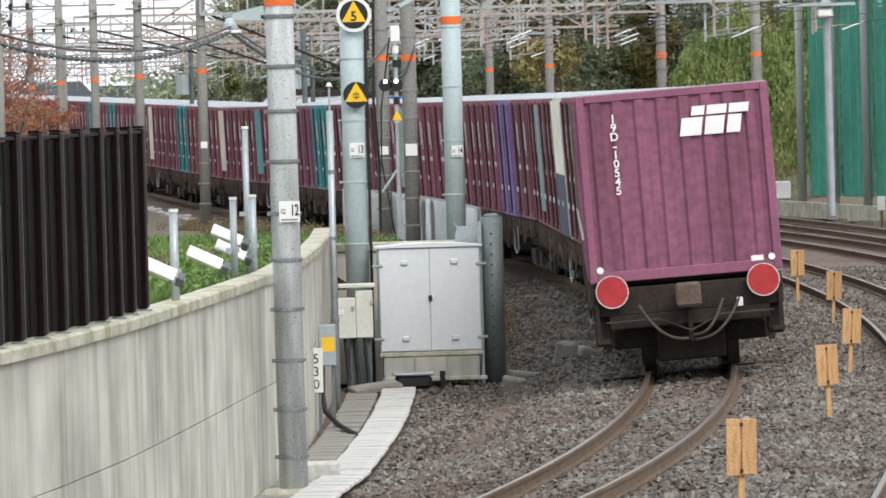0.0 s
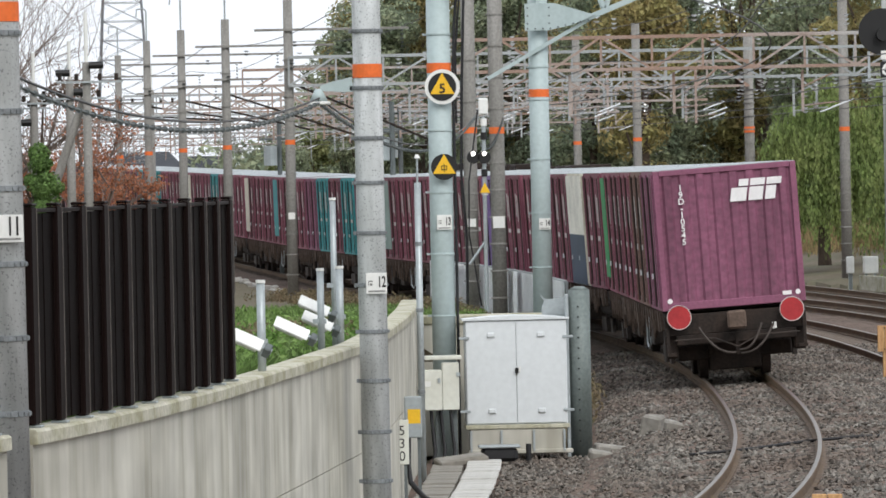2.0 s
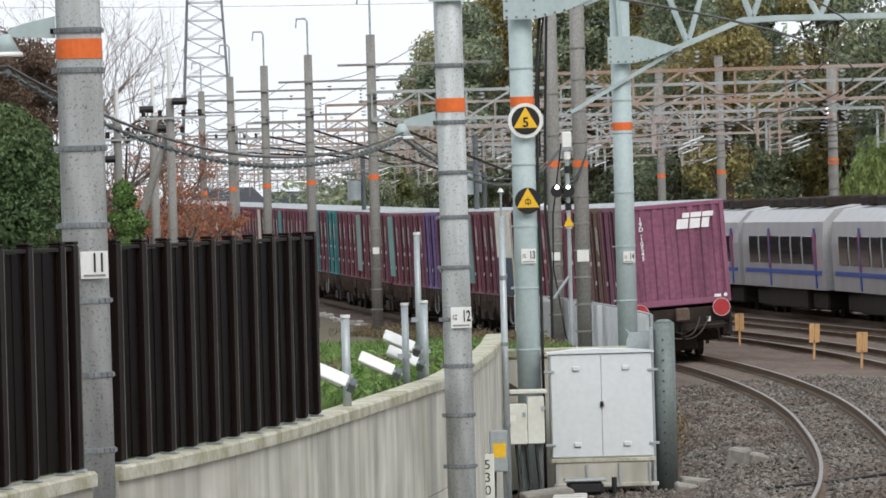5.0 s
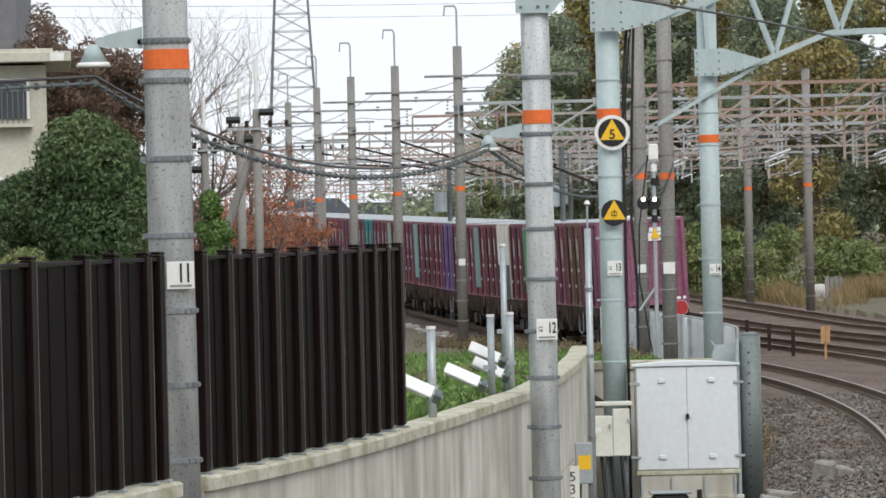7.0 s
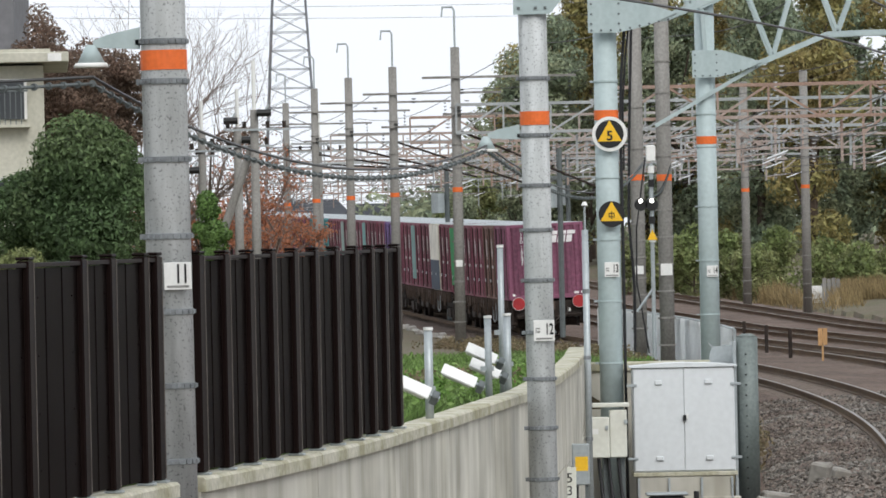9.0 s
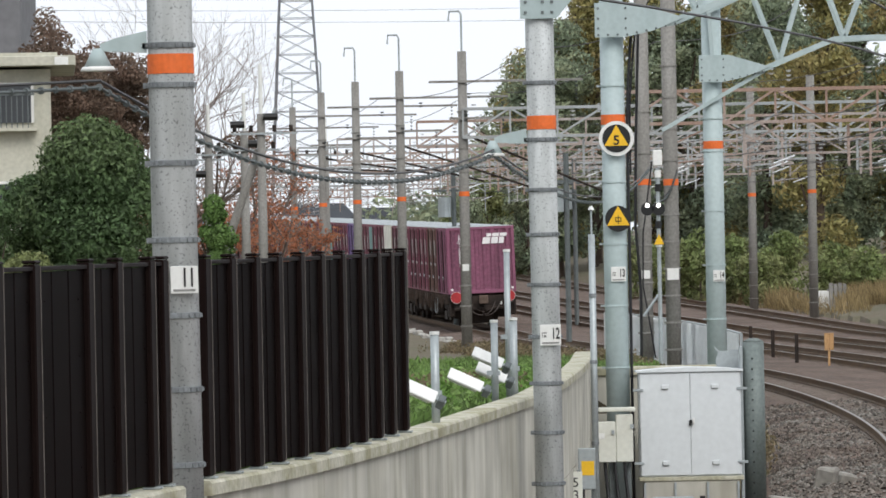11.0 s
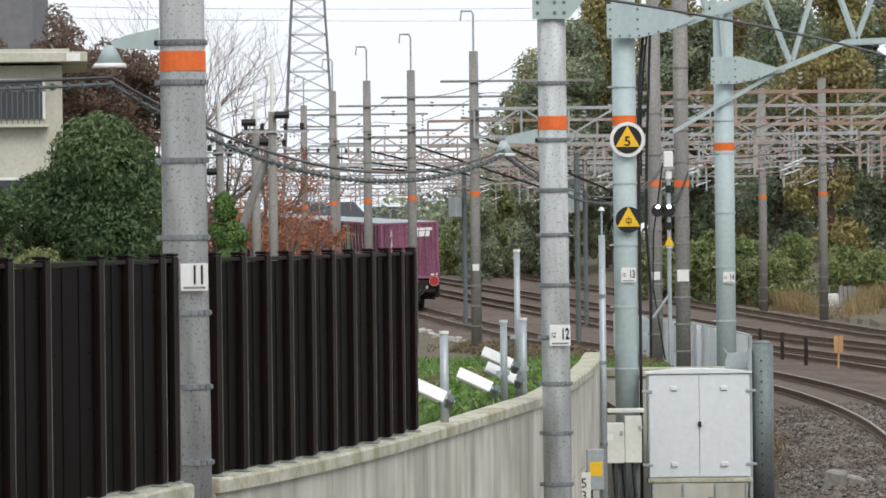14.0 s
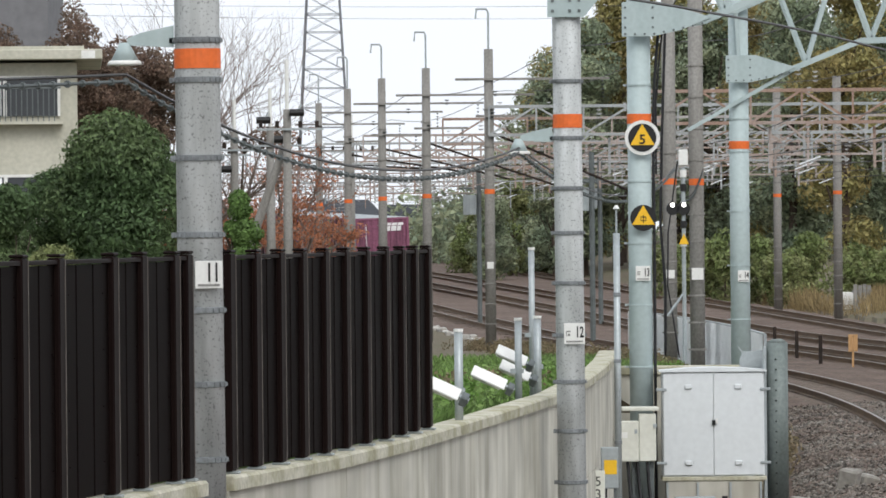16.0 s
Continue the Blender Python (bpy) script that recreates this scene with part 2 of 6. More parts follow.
def lettering(name, words, size, mat, parent, m, weight=0.022):
    """Raised letters, as a mesh."""
    cu = bpy.data.curves.new(name, "FONT")
    cu.body, cu.size, cu.align_x, cu.align_y, cu.extrude, cu.offset = words, size, "CENTER", "CENTER", 0.002, size * weight
    tmp = bpy.data.objects.new(name, cu)
    scene.collection.objects.link(tmp)
    bpy.context.view_layer.update()
    me = bpy.data.meshes.new_from_object(tmp.evaluated_get(bpy.context.evaluated_depsgraph_get()))
    bpy.data.objects.remove(tmp)
    me.materials.clear()
    me.materials.append(mat)
    ob = part(name, me, mat, parent, at=m)
    return ob


# ---- the plan: three curved tracks ----
def curve_x(y, x0, y0, r, slope, near):
    """A left-hand bend of radius r with its rightmost point at (x0, y0), straight beyond the slope and before near."""
    y1 = y0 + slope * r
    if y > y1:
        return x0 - (y1 - y0) ** 2 / (2 * r) - slope * (y - y1)
    if y < near:
        return x0 - (near - y0) ** 2 / (2 * r) + (near - y0) / r * (near - y)
    return x0 - (y - y0) ** 2 / (2 * r)


def track_a(y):
    u = min(max(0.0, 95.0 - y), 50.0)  # the bend tightens towards the camera
    tight = 0.00095 * u * u - 0.000027 * u ** 3 - 0.1075 * max(0.0, 45.0 - y)
    return curve_x(y, 8.92, 115.5, 401.0, 0.0872, 45.0) + tight


def track_b(y):
    return curve_x(y, 13.05, 122.0, 420.0, 0.0872, 45.0)


def track_c(y):
    return curve_x(y, 16.45, 122.0, 420.0, 0.0872, 45.0)


def track_d(y):
    return curve_x(y, 18.6, 125.0, 750.0, 0.072, 40.0)


def cant_a(y):
    return 3.4 + (1.5 - 3.4) * min(max((y - 140) / 60, 0), 1)


def rise(y):
    """Height of the rails, which climb gently beyond the bend."""
    return -0.22 + min(max(0.0, y - 195.0) * 0.0075, 2.0)


def on_track(track, y, cant=0.0):
    """The pose of a thing that stands on a track at y and heads away along it."""
    turn = math.degrees(math.atan((track(y + 0.5) - track(y - 0.5))))
    return pose(track(y), y, rise(y), 0, -cant, -turn)


WALL_Y = [30.0, 35.5, 38.9, 40.35, 41.6, 43.14, 44.9, 46.85, 48.58, 50.18, 53.87, 56.5, 59.3, 61.26, 67.95, 72.9, 77.66, 83.0]
WALL_X = [-3.51, -2.595, -2.03, -1.79, -1.51, -1.19, -0.87, -0.57, -0.31, -0.11, 0.34, 0.65, 0.97, 1.21, 1.72, 2.03, 2.28, 2.50]


def smooth_path(ys, xs, step=0.25):
    yy = np.arange(ys[0], ys[-1] + 1e-6, step)
    xx = np.interp(yy, ys, xs)
    k = np.hanning(7)
    k /= k.sum()
    pad = np.concatenate([xx[0] - (xx[1] - xx[0]) * np.arange(3, 0, -1), xx, xx[-1] + (xx[-1] - xx[-2]) * np.arange(1, 4)])
    return yy, np.convolve(pad, k, "valid")


WY, WX = smooth_path(WALL_Y, WALL_X)
WS = np.concatenate([[0], np.cumsum(np.hypot(np.diff(WX), np.diff(WY)))])
WALL_TOP, LOW = 1.60, -0.72


def wall_x(y):
    return float(np.interp(y, WY, WX))


def along_wall(s):
    """Plan point and unit direction at the length s along the retaining wall."""
    y, x = float(np.interp(s, WS, WY)), float(np.interp(s, WS, WX))
    y2, x2 = float(np.interp(s + 0.2, WS, WY)), float(np.interp(s + 0.2, WS, WX))
    y3, x3 = float(np.interp(s - 0.2, WS, WY)), float(np.interp(s - 0.2, WS, WX))
    d = Vector((x2 - x3, y2 - y3, 0)).normalized()
    return Vector((x, y, 0)), d


def ground_z(x, y):
    """Height of the ground: cutting floor, bank behind the wall, verge beyond the tracks."""
    a, c = track_a(y), track_d(y)
    bank = max(-0.15, 1.42 - max(0.0, y - 52) * 0.0125)
    if y < 84:
        return bank if x < wall_x(max(y, 30)) else (LOW - 0.06)
    edge = a - 2.6
    if x < edge:
        return min(bank, -0.13 + 0.45 * (edge - x)) + rise(y)
    if x > c + 3.4:
        return -0.25 + min(0.12 * (x - c - 3.4), 1.5) + rise(y)
    return -0.75 + rise(y)


def sheet_z(x, y):
    """The wide ground sheet, which stays low under the bank behind the wall."""
    if y < 90 and x < 6:
        return LOW - 0.06
    return ground_z(x, y) - (0.3 if y < 175 and x < track_a(y) - 2.4 else 0.0)


# ---- ground ----
def make_ground():
    xs = np.concatenate([[-3000, -900, -300, -120, -60, -35, -20], np.arange(-12, 28, 0.3), np.arange(28, 60, 2.0), [70, 100, 200, 500, 1200, 3000]])
    ys = np.concatenate([[-3000, -600, -100, 0, 15, 25], np.arange(30, 110, 0.5), np.arange(110, 300, 2.5), [310, 330, 360, 400, 500, 800, 1500, 4000]])
    vs = [(x, y, sheet_z(min(max(x, -50), 70), min(max(y, 30), 400)) + 0.03 * noise.noise((x, y, 0))) for y in ys for x in xs]
    n = len(xs)
    fs = [(j * n + i, j * n + i + 1, (j + 1) * n + i + 1, (j + 1) * n + i) for j in range(len(ys) - 1) for i in range(n - 1)]
    ob = new("ground", from_arrays("ground", vs, fs, EARTH))
    tagged(ob, "bare brown earth and low weeds beside the railway", "ground", kind="structure")


make_ground()


def make_bank():
    """The bank behind the retaining wall and, past its end, beside the freight track."""
    offs = np.concatenate([[0, 0.3, 0.7, 1.2, 1.8, 2.6, 3.6], np.arange(5, 16, 2.0), [20, 28, 40, 60]])
    ys = np.concatenate([np.arange(30, 84, 0.5), np.arange(84, 176, 2.0)])
    vs = []
    for y in ys:
        edge = wall_x(y) - 0.15 if y < 83.5 else track_a(y) - 2.6
        for o in offs:
            x = edge - o
            vs.append((x, y, ground_z(x, y) + 0.05 * noise.noise((x * 1.5, y * 1.5, 2)) * min(o, 1)))
    n = len(offs)
    fs = [(j * n + i, (j + 1) * n + i, (j + 1) * n + i + 1, j * n + i + 1) for j in range(len(ys) - 1) for i in range(n - 1)]
    ob = new("grassy_bank", from_arrays("grassy_bank", vs, fs, EARTH))
    tagged(ob, "bank of brown earth behind the retaining wall", "bank", kind="structure")


make_bank()


def bed_tilt(o, y):
    """How the canted bed lifts or drops the ballast at the offset o from the freight track."""
    return math.sin(radians(cant_a(y))) * min(max(o, -1.5), 1.5) * min(max((2.9 - abs(o)) / 1.4, 0.0), 1.0)


def make_ballast():
    offs = np.concatenate([[-5.0, -4.2, -3.6, -3.2, -2.75, -2.3, -1.95, -1.7], np.arange(-1.5, 3.0, 0.15)])
    ys = np.concatenate([np.arange(20, 110, 0.2), np.arange(110, 260, 0.8), np.arange(260, 520, 4.0)])
    vs, rows = [], None
    for y in ys:
        a, c = track_a(y), track_d(y)
        row = [a + o for o in offs[:-1]] + list(np.linspace(a + 3.0, c + 2.2, 60)) + [c + 2.9, c + 3.6]
        rows = len(row)
        for x in row:
            o = x - a
            z = -0.17 + 0.045 * noise.noise((x * 3, y * 3, 0)) + 0.02 * noise.noise((x * 9, y * 9, 3))
            if o < -1.7:
                z -= min((-1.7 - o) * 0.38, LOW * -1 - 0.15)
            if x > c + 2.2:
                z -= (x - c - 2.2) * 0.35
            z += bed_tilt(o, y)
            z += rise(y)
            if y < 84 and o < 0:
                z = max(z, LOW - 0.01 + 0.03 * noise.noise((x * 3, y * 3, 0)))
            vs.append((x, y, z))
    fs = [(j * rows + i, j * rows + i + 1, (j + 1) * rows + i + 1, (j + 1) * rows + i) for j in range(len(ys) - 1) for i in range(rows - 1)]
    ob = new("ballast_bed", from_arrays("ballast_bed", vs, fs, BALLAST))
    tagged(ob, "grey-brown crushed stone ballast under the tracks", "ballast", kind="structure")


make_ballast()
RAIL = [(-0.064, -0.153), (0.064, -0.153), (0.064, -0.140), (0.012, -0.125), (0.010, -0.045), (0.033, -0.035), (0.033, -0.006), (0.026, 0.0),
        (-0.026, 0.0), (-0.033, -0.006), (-0.033, -0.035), (-0.010, -0.045), (-0.012, -0.125), (-0.064, -0.140)]


def make_track(track, cant, y0, y1, name, label):
    top = thing(name, Matrix(), label, "railway track", kind="structure")
    ys = np.concatenate([np.arange(y0, 130, 1.0), np.arange(130, y1, 3.0)])
    for side in (-1, 1):
        bm = bmesh.new()
        rings = []
        for y in ys:
            m = on_track(track, y, cant(y))
            rings.append([bm.verts.new(m @ Vector((side * 0.5665 + u, 0, w))) for u, w in RAIL])
        for a, b in zip(rings, rings[1:]):
            for k in range(len(RAIL)):
                j = (k + 1) % len(RAIL)
                f = bm.faces.new((a[k], b[k], b[j], a[j]))
                f.material_index = 1 if k == 7 else 0
        me = mesh_of("rail", bm, RAILSIDE)
        me.materials.append(RAILTOP)
        part("rail", me, RAILSIDE, top, "rusty rail with a worn bright head")
    sl = mesh_of("sleeper", box(bmesh.new(), -1.0, -0.12, -0.33, 1.0, 0.12, -0.155, 0.02), SLEEPER)
    y, count = y0, 0
    rest = bmesh.new()
    while y < y1:
        m = on_track(track, y, cant(y))
        if 44 < y < 150:
            part("sleeper", sl, SLEEPER, top, at=m)
        else:
            box(rest, -1.0, -0.12, -0.33, 1.0, 0.12, -0.155, 0, m)
        y += 0.62 if y < 150 else 1.24
    tagged(part("sleepers", rest, SLEEPER, top), kind="stuff")


make_track(track_a, cant_a, 20, 420, "track_1", "curved rusty railway track with concrete sleepers in ballast")
make_track(track_b, lambda y: 2.0, 30, 600, "track_2", "curved railway track beside the freight line")
make_track(track_c, lambda y: 2.0, 30, 700, "track_3", "curved railway track between two others")
make_track(track_d, lambda y: 2.0, 30, 700, "track_4", "curved railway track along the wooded verge")


# ---- retaining wall with its brown noise fence ----
def make_wall():
    top = thing("wall_retaining", Matrix(), "rain-streaked grey concrete retaining wall with a coping", "wall", kind="structure")
    gap, runs = 0.012, []
    for ya, yb in ((30.0, 40.55), (41.25, 83.0)):  # a pole stands between the two runs
        s, end = float(np.interp(ya, WY, WS)), float(np.interp(yb, WY, WS))
        while s < end - 0.3:
            runs.append((s, min(s + 4.2, end)))
            s += 4.2
    for s, e in runs:
        for nm, x0, x1, z0, z1, mat in (("panel", -0.18, 0.0, LOW - 0.2, 0.395, CONCRETE), ("panel", -0.18, -0.004, 0.405, WALL_TOP - 0.11, CONCRETE), ("coping", -0.24, 0.035, WALL_TOP - 0.108, WALL_TOP, COPING)):
            bm = bmesh.new()
            rings = []
            for k in range(9):
                p, d = along_wall(s + gap + (e - s - 2 * gap) * k / 8)
                side = Vector((d.y, -d.x, 0))
                b = 0.02 if nm == "coping" else 0.0
                prof = [(x0, z0), (x1, z0), (x1, z1 - b), (x1 - b, z1), (x0 + b, z1), (x0, z1 - b)] if b else [(x0, z0), (x1, z0), (x1, z1), (x0, z1)]
                rings.append([bm.verts.new(p + side * u + Vector((0, 0, w))) for u, w in prof])
            for a, c in zip(rings, rings[1:]):
                for i in range(len(a)):
                    j = (i + 1) % len(a)
                    bm.faces.new((a[i], a[j], c[j], c[i]))
            bm.faces.new(rings[0]), bm.faces.new(rings[-1][::-1])
            part(nm, bm, mat, top)
    # the wall turns towards the track behind the equipment cabinet
    ret = boxes((2.30, 83.1, LOW, 4.55, 83.4, 1.22))
    part("return_wall", ret, CONCRETE, top)
    part("return_coping", boxes((2.25, 83.05, 1.224, 4.62, 83.45, 1.36), bevel=0.02), COPING, top)


make_wall()


def make_fence():
    """Posts and folded sheets stand on the coping; a gap lets a pole stand between two bays."""
    post_me = mesh_of("post", boxes((-0.075, -0.075, 0.02, 0.012, 0.075, 1.63), bevel=0.01), BROWN)
    cap_me = mesh_of("cap", boxes((-0.08, -0.08, 1.632, 0.017, 0.08, 1.655), bevel=0.01), BROWN)
    foot_me = mesh_of("base_plate", boxes((-0.08, -0.05, 0, 0.045, 0.05, 0.018), bevel=0.004), GALV)
    # pale strip: the sky's glint on the post edge, put into colour
    edge_me = mesh_of("edge_trim", boxes((0.0125, 0.064, 0.03, 0.017, 0.074, 1.62)), material("edge_glint_paint", (0.18, 0.155, 0.14), 0.6, 0.1, 0.4, 12, 3, 0.05))
    fence = thing("noise_fence", Matrix(), "dark brown folded-steel noise fence on a concrete wall", "fence")

    def at(y):
        x2, x1 = wall_x(y + 0.3), wall_x(y - 0.3)
        d = Vector((x2 - x1, 0.6, 0)).normalized()
        p = Vector((wall_x(y), y, 0))
        side = Vector((d.y, -d.x, 0))
        return p - side * 0.06 + Vector((0, 0, WALL_TOP + 0.002)), d

    left = [31.5, 32.5, 33.5, 34.5, 35.5, 36.5, 38.05, 38.95, 40.0, 40.4]
    right = [41.6, 42.38, 43.17, 43.98, 44.86, 45.8, 46.8, 47.8, 48.7, 49.55, 50.45]
    for run in (left, right):
        for k, y in enumerate(run):
            p, d = at(y)
            m = Matrix.Translation(p) @ Matrix.Rotation(math.atan2(-d.x, d.y), 4, "Z")
            part("post", post_me, BROWN, fence, at=m)
            part("edge_trim", edge_me, BROWN, fence, "pale strip for the sky glint on the post edge", at=m)
            part("cap", cap_me, BROWN, fence, at=m)
            part("base_plate", foot_me, GALV, fence, "small galvanised plate", at=m)
            if k + 1 == len(run):
                continue
            q, _ = at(run[k + 1])
            span = (q - p).length - 0.10
            d2 = (q - p).normalized()
            m2 = Matrix.Translation((p + q) / 2) @ Matrix.Rotation(math.atan2(-d2.x, d2.y), 4, "Z")
            sheet, prof, u = bmesh.new(), [], -span / 2
            step = span / max(1, round(span / 0.45))
            while u < span / 2 - 0.01:
                prof += [(u, 0.0), (u + step * 0.44, 0.0), (u + step * 0.47, 0.006), (u + step * 0.97, 0.006)]
                u += step
            prof.append((span / 2, 0.0))
            lo = [sheet.verts.new((-0.02 - w, uu, 0.035)) for uu, w in prof]
            hi = [sheet.verts.new((-0.02 - w, uu, 1.58)) for uu, w in prof]
            for i in range(len(lo) - 1):
                sheet.faces.new((lo[i], lo[i + 1], hi[i + 1], hi[i]))
            bmesh.ops.solidify(sheet, geom=sheet.faces[:], thickness=0.004)
            part("panel", sheet, BROWN, fence, at=m2)
            part("top_trim", boxes((-0.045, -span / 2, 1.585, 0.0, span / 2, 1.615), bevel=0.004), BROWN, fence, at=m2)
            part("bolt_row", boxes(*[(-0.016, yy, z, -0.010, yy + 0.010, z + 0.010) for z in (0.25, 0.62, 1.0, 1.38) for yy in (-span * 0.35, span * 0.33)]), BROWN, fence, at=m2)


make_fence()


# ---- poles ----
BANDSTEEL = material("dull_band_steel", (0.27, 0.29, 0.30), 0.6, 0.3, 0.3, 30, 4, 0.1)
GREYPRINT = material("grey_print", (0.35, 0.35, 0.33), 0.6, 0, 0.5, 90, 20, 0)


def band_ring(r, z, h=0.042):
    bm = bmesh.new()
    bmesh.ops.create_cone(bm, cap_ends=True, segments=24, radius1=r + 0.010, radius2=r + 0.010, depth=h)
    for k in range(20):
        a = k * math.tau / 20
        box(bm, r + 0.008, -0.012, -0.014, r + 0.022, 0.012, 0.014, 0, Matrix.Rotation(a, 4, "Z"))
    box(bm, -r - 0.04, -0.02, -0.02, -r, 0.02, 0.02)
    bmesh.ops.translate(bm, vec=(0, 0, z), verts=bm.verts)
    return bm


def pole(name, x, y, z0, r, height, mat, label, bands=(), orange=None, plate=None, number="", lean=0.0, taper=0.0, sides=24, plate_w=0.23, plate_dx=0.0):
    top = thing(name, pose(x, y, z0, 0, lean, 0), label, "catenary pole", "catenary poles")
    part("shaft", rod((0, 0, 0), (0, 0, height), r + taper, sides, r), mat, top, smooth=True)
    for z in bands:
        rr = r + taper * (1 - (z - z0) / height)
        part("clamp_band", band_ring(rr, z - z0), BANDSTEEL if mat is not OLDPOLE else OLDPOLE, top)
    if orange:
        rr = r + taper * (1 - (orange - z0) / height)
        part("orange_band", rod((0, 0, orange - z0 - 0.072), (0, 0, orange - z0 + 0.072), rr + 0.006, sides), ORANGE, top, "orange painted band")
    if plate:
        rr = r + taper
        pl = part("number_plate", boxes((-plate_w / 2, -rr - 0.03, -plate_w / 2, plate_w / 2, -rr - 0.022, plate_w / 2), bevel=0.003), WHITE, top,
                  "white enamel number plate", at=pose(plate_dx, 0, plate - z0))
        if number:
            part("small_print", boxes((-plate_w * 0.4, -rr - 0.033, -plate_w * 0.42, plate_w * 0.4, -rr - 0.031, -plate_w * 0.34)), GREYPRINT, pl)
            lettering("numeral", number, plate_w * (0.74 if number != "11" else 0.95), BLACK, pl, pose(plate_w * (0.25 if number != "11" else 0.15), -rr - 0.033, 0.01, 90, 0, 0) @ Matrix.Diagonal((0.55, 1, 1, 1)))
            if number != "11":
                part("mark", boxes((-plate_w * 0.40, -rr - 0.033, -0.025, -plate_w * 0.36, -rr - 0.031, 0.03), (-plate_w * 0.34, -rr - 0.033, 0.015, -plate_w * 0.18, -rr - 0.031, 0.03), (-plate_w * 0.32, -rr - 0.033, -0.025, -plate_w * 0.20, -rr - 0.031, 0.0)), GREYPRINT, pl)
    return top


def lamp_arm(top, x, y, z, side=-1, reach=0.62):
    """A swan-neck arm with an enamelled lamp shade on a pole; x, y, z: where it leaves the pole, in the pole's space."""
    out = bmesh.new()
    prism(out, [(x, z - 0.09), (x, z + 0.07), (x + side * reach * 0.7, z + 0.02), (x + side * reach, z - 0.02), (x + side * reach, z - 0.07)], y - 0.02, y + 0.02)
    arm = part("lamp_arm", out, STEEL, top)
    sh = bmesh.new()
    bmesh.ops.create_cone(sh, cap_ends=True, segments=20, radius1=0.10, radius2=0.035, depth=0.13, matrix=Matrix.Translation((x + side * (reach + 0.02), y, z - 0.115)))
    part("lamp_neck", sh, STEEL, arm, smooth=True)
    sh = bmesh.new()
    bmesh.ops.create_cone(sh, cap_ends=True, segments=24, radius1=0.13, radius2=0.115, depth=0.032, matrix=Matrix.Translation((x + side * (reach + 0.02), y, z - 0.198)))
    part("lamp_shade", sh, WHITE, arm, "white enamelled lamp shade", smooth=True)


P11 = pole("catenary_pole", -1.77, 41.08, 0.9, 0.160, 9.0, SPUN, "speckled spun-concrete pole behind the noise fence", [1.73, 2.28, 2.82, 3.37, 3.93, 4.5, 4.79], 4.655, 3.08, "11", taper=0.008, lean=-0.25, plate_w=0.20, plate_dx=0.07)
P12 = pole("catenary_pole", 1.335, 59.4, LOW - 0.1, 0.150, 8.0, SPUN, "speckled spun-concrete pole in front of the retaining wall",
           [-0.3, 0.2, 0.72, 1.02 + 0.24, 1.78, 2.27, 2.82, 3.35, 3.82, 4.35, 4.95], 4.53, 2.29, "12", lean=-0.2, plate_w=0.22, plate_dx=0.04)
P13 = pole("catenary_pole", 2.86, 82.0, LOW - 0.1, 0.172, 8.0, STEEL, "pale green-grey tubular steel pole with round signs", [], 4.99, 2.74, "13", plate_w=0.215, plate_dx=0.03)
P14 = pole("catenary_pole", 5.47, 104.0, -0.6, 0.182, 8.2, STEEL, "pale green-grey tubular steel pole beside the white fence", [], 4.92, 2.50, "14", plate_w=0.21, plate_dx=0.05)
lamp_arm(P11, -0.17, 0, 3.93, reach=0.34)
lamp_arm(P12, -0.16, 0, 5.22, reach=0.34)


def flanges(top, r, zs):
    for z in zs:
        part("flange", rod((0, 0, z - 0.012), (0, 0, z + 0.012), r + 0.012, 24), STEEL, top)
        part("step_bolt", boxes((-r - 0.06, -0.015, z - 0.015, -r, 0.015, z + 0.015)), GALV, top)


flanges(P13, 0.172, (1.3, 2.2, 3.1, 4.0, 4.9, 5.4, 6.3))
flanges(P14, 0.182, (1.4, 2.3, 3.3, 4.3, 5.4, 6.0, 7.1))
# cable that runs up the steel pole
part("cable", tube(bmesh.new(), [(0.20, -0.03, 0), (0.205, -0.03, 4), (0.20, -0.03, 5.6), (0.23, -0.03, 6.4), (0.30, 0, 7.2)], 0.025), RUBBER, P13, "black cable")
part("cable", tube(bmesh.new(), [(0.24, -0.02, 5.0), (0.245, -0.02, 6.0), (0.29, -0.02, 6.6), (0.36, 0, 7.2)], 0.016), RUBBER, P13)


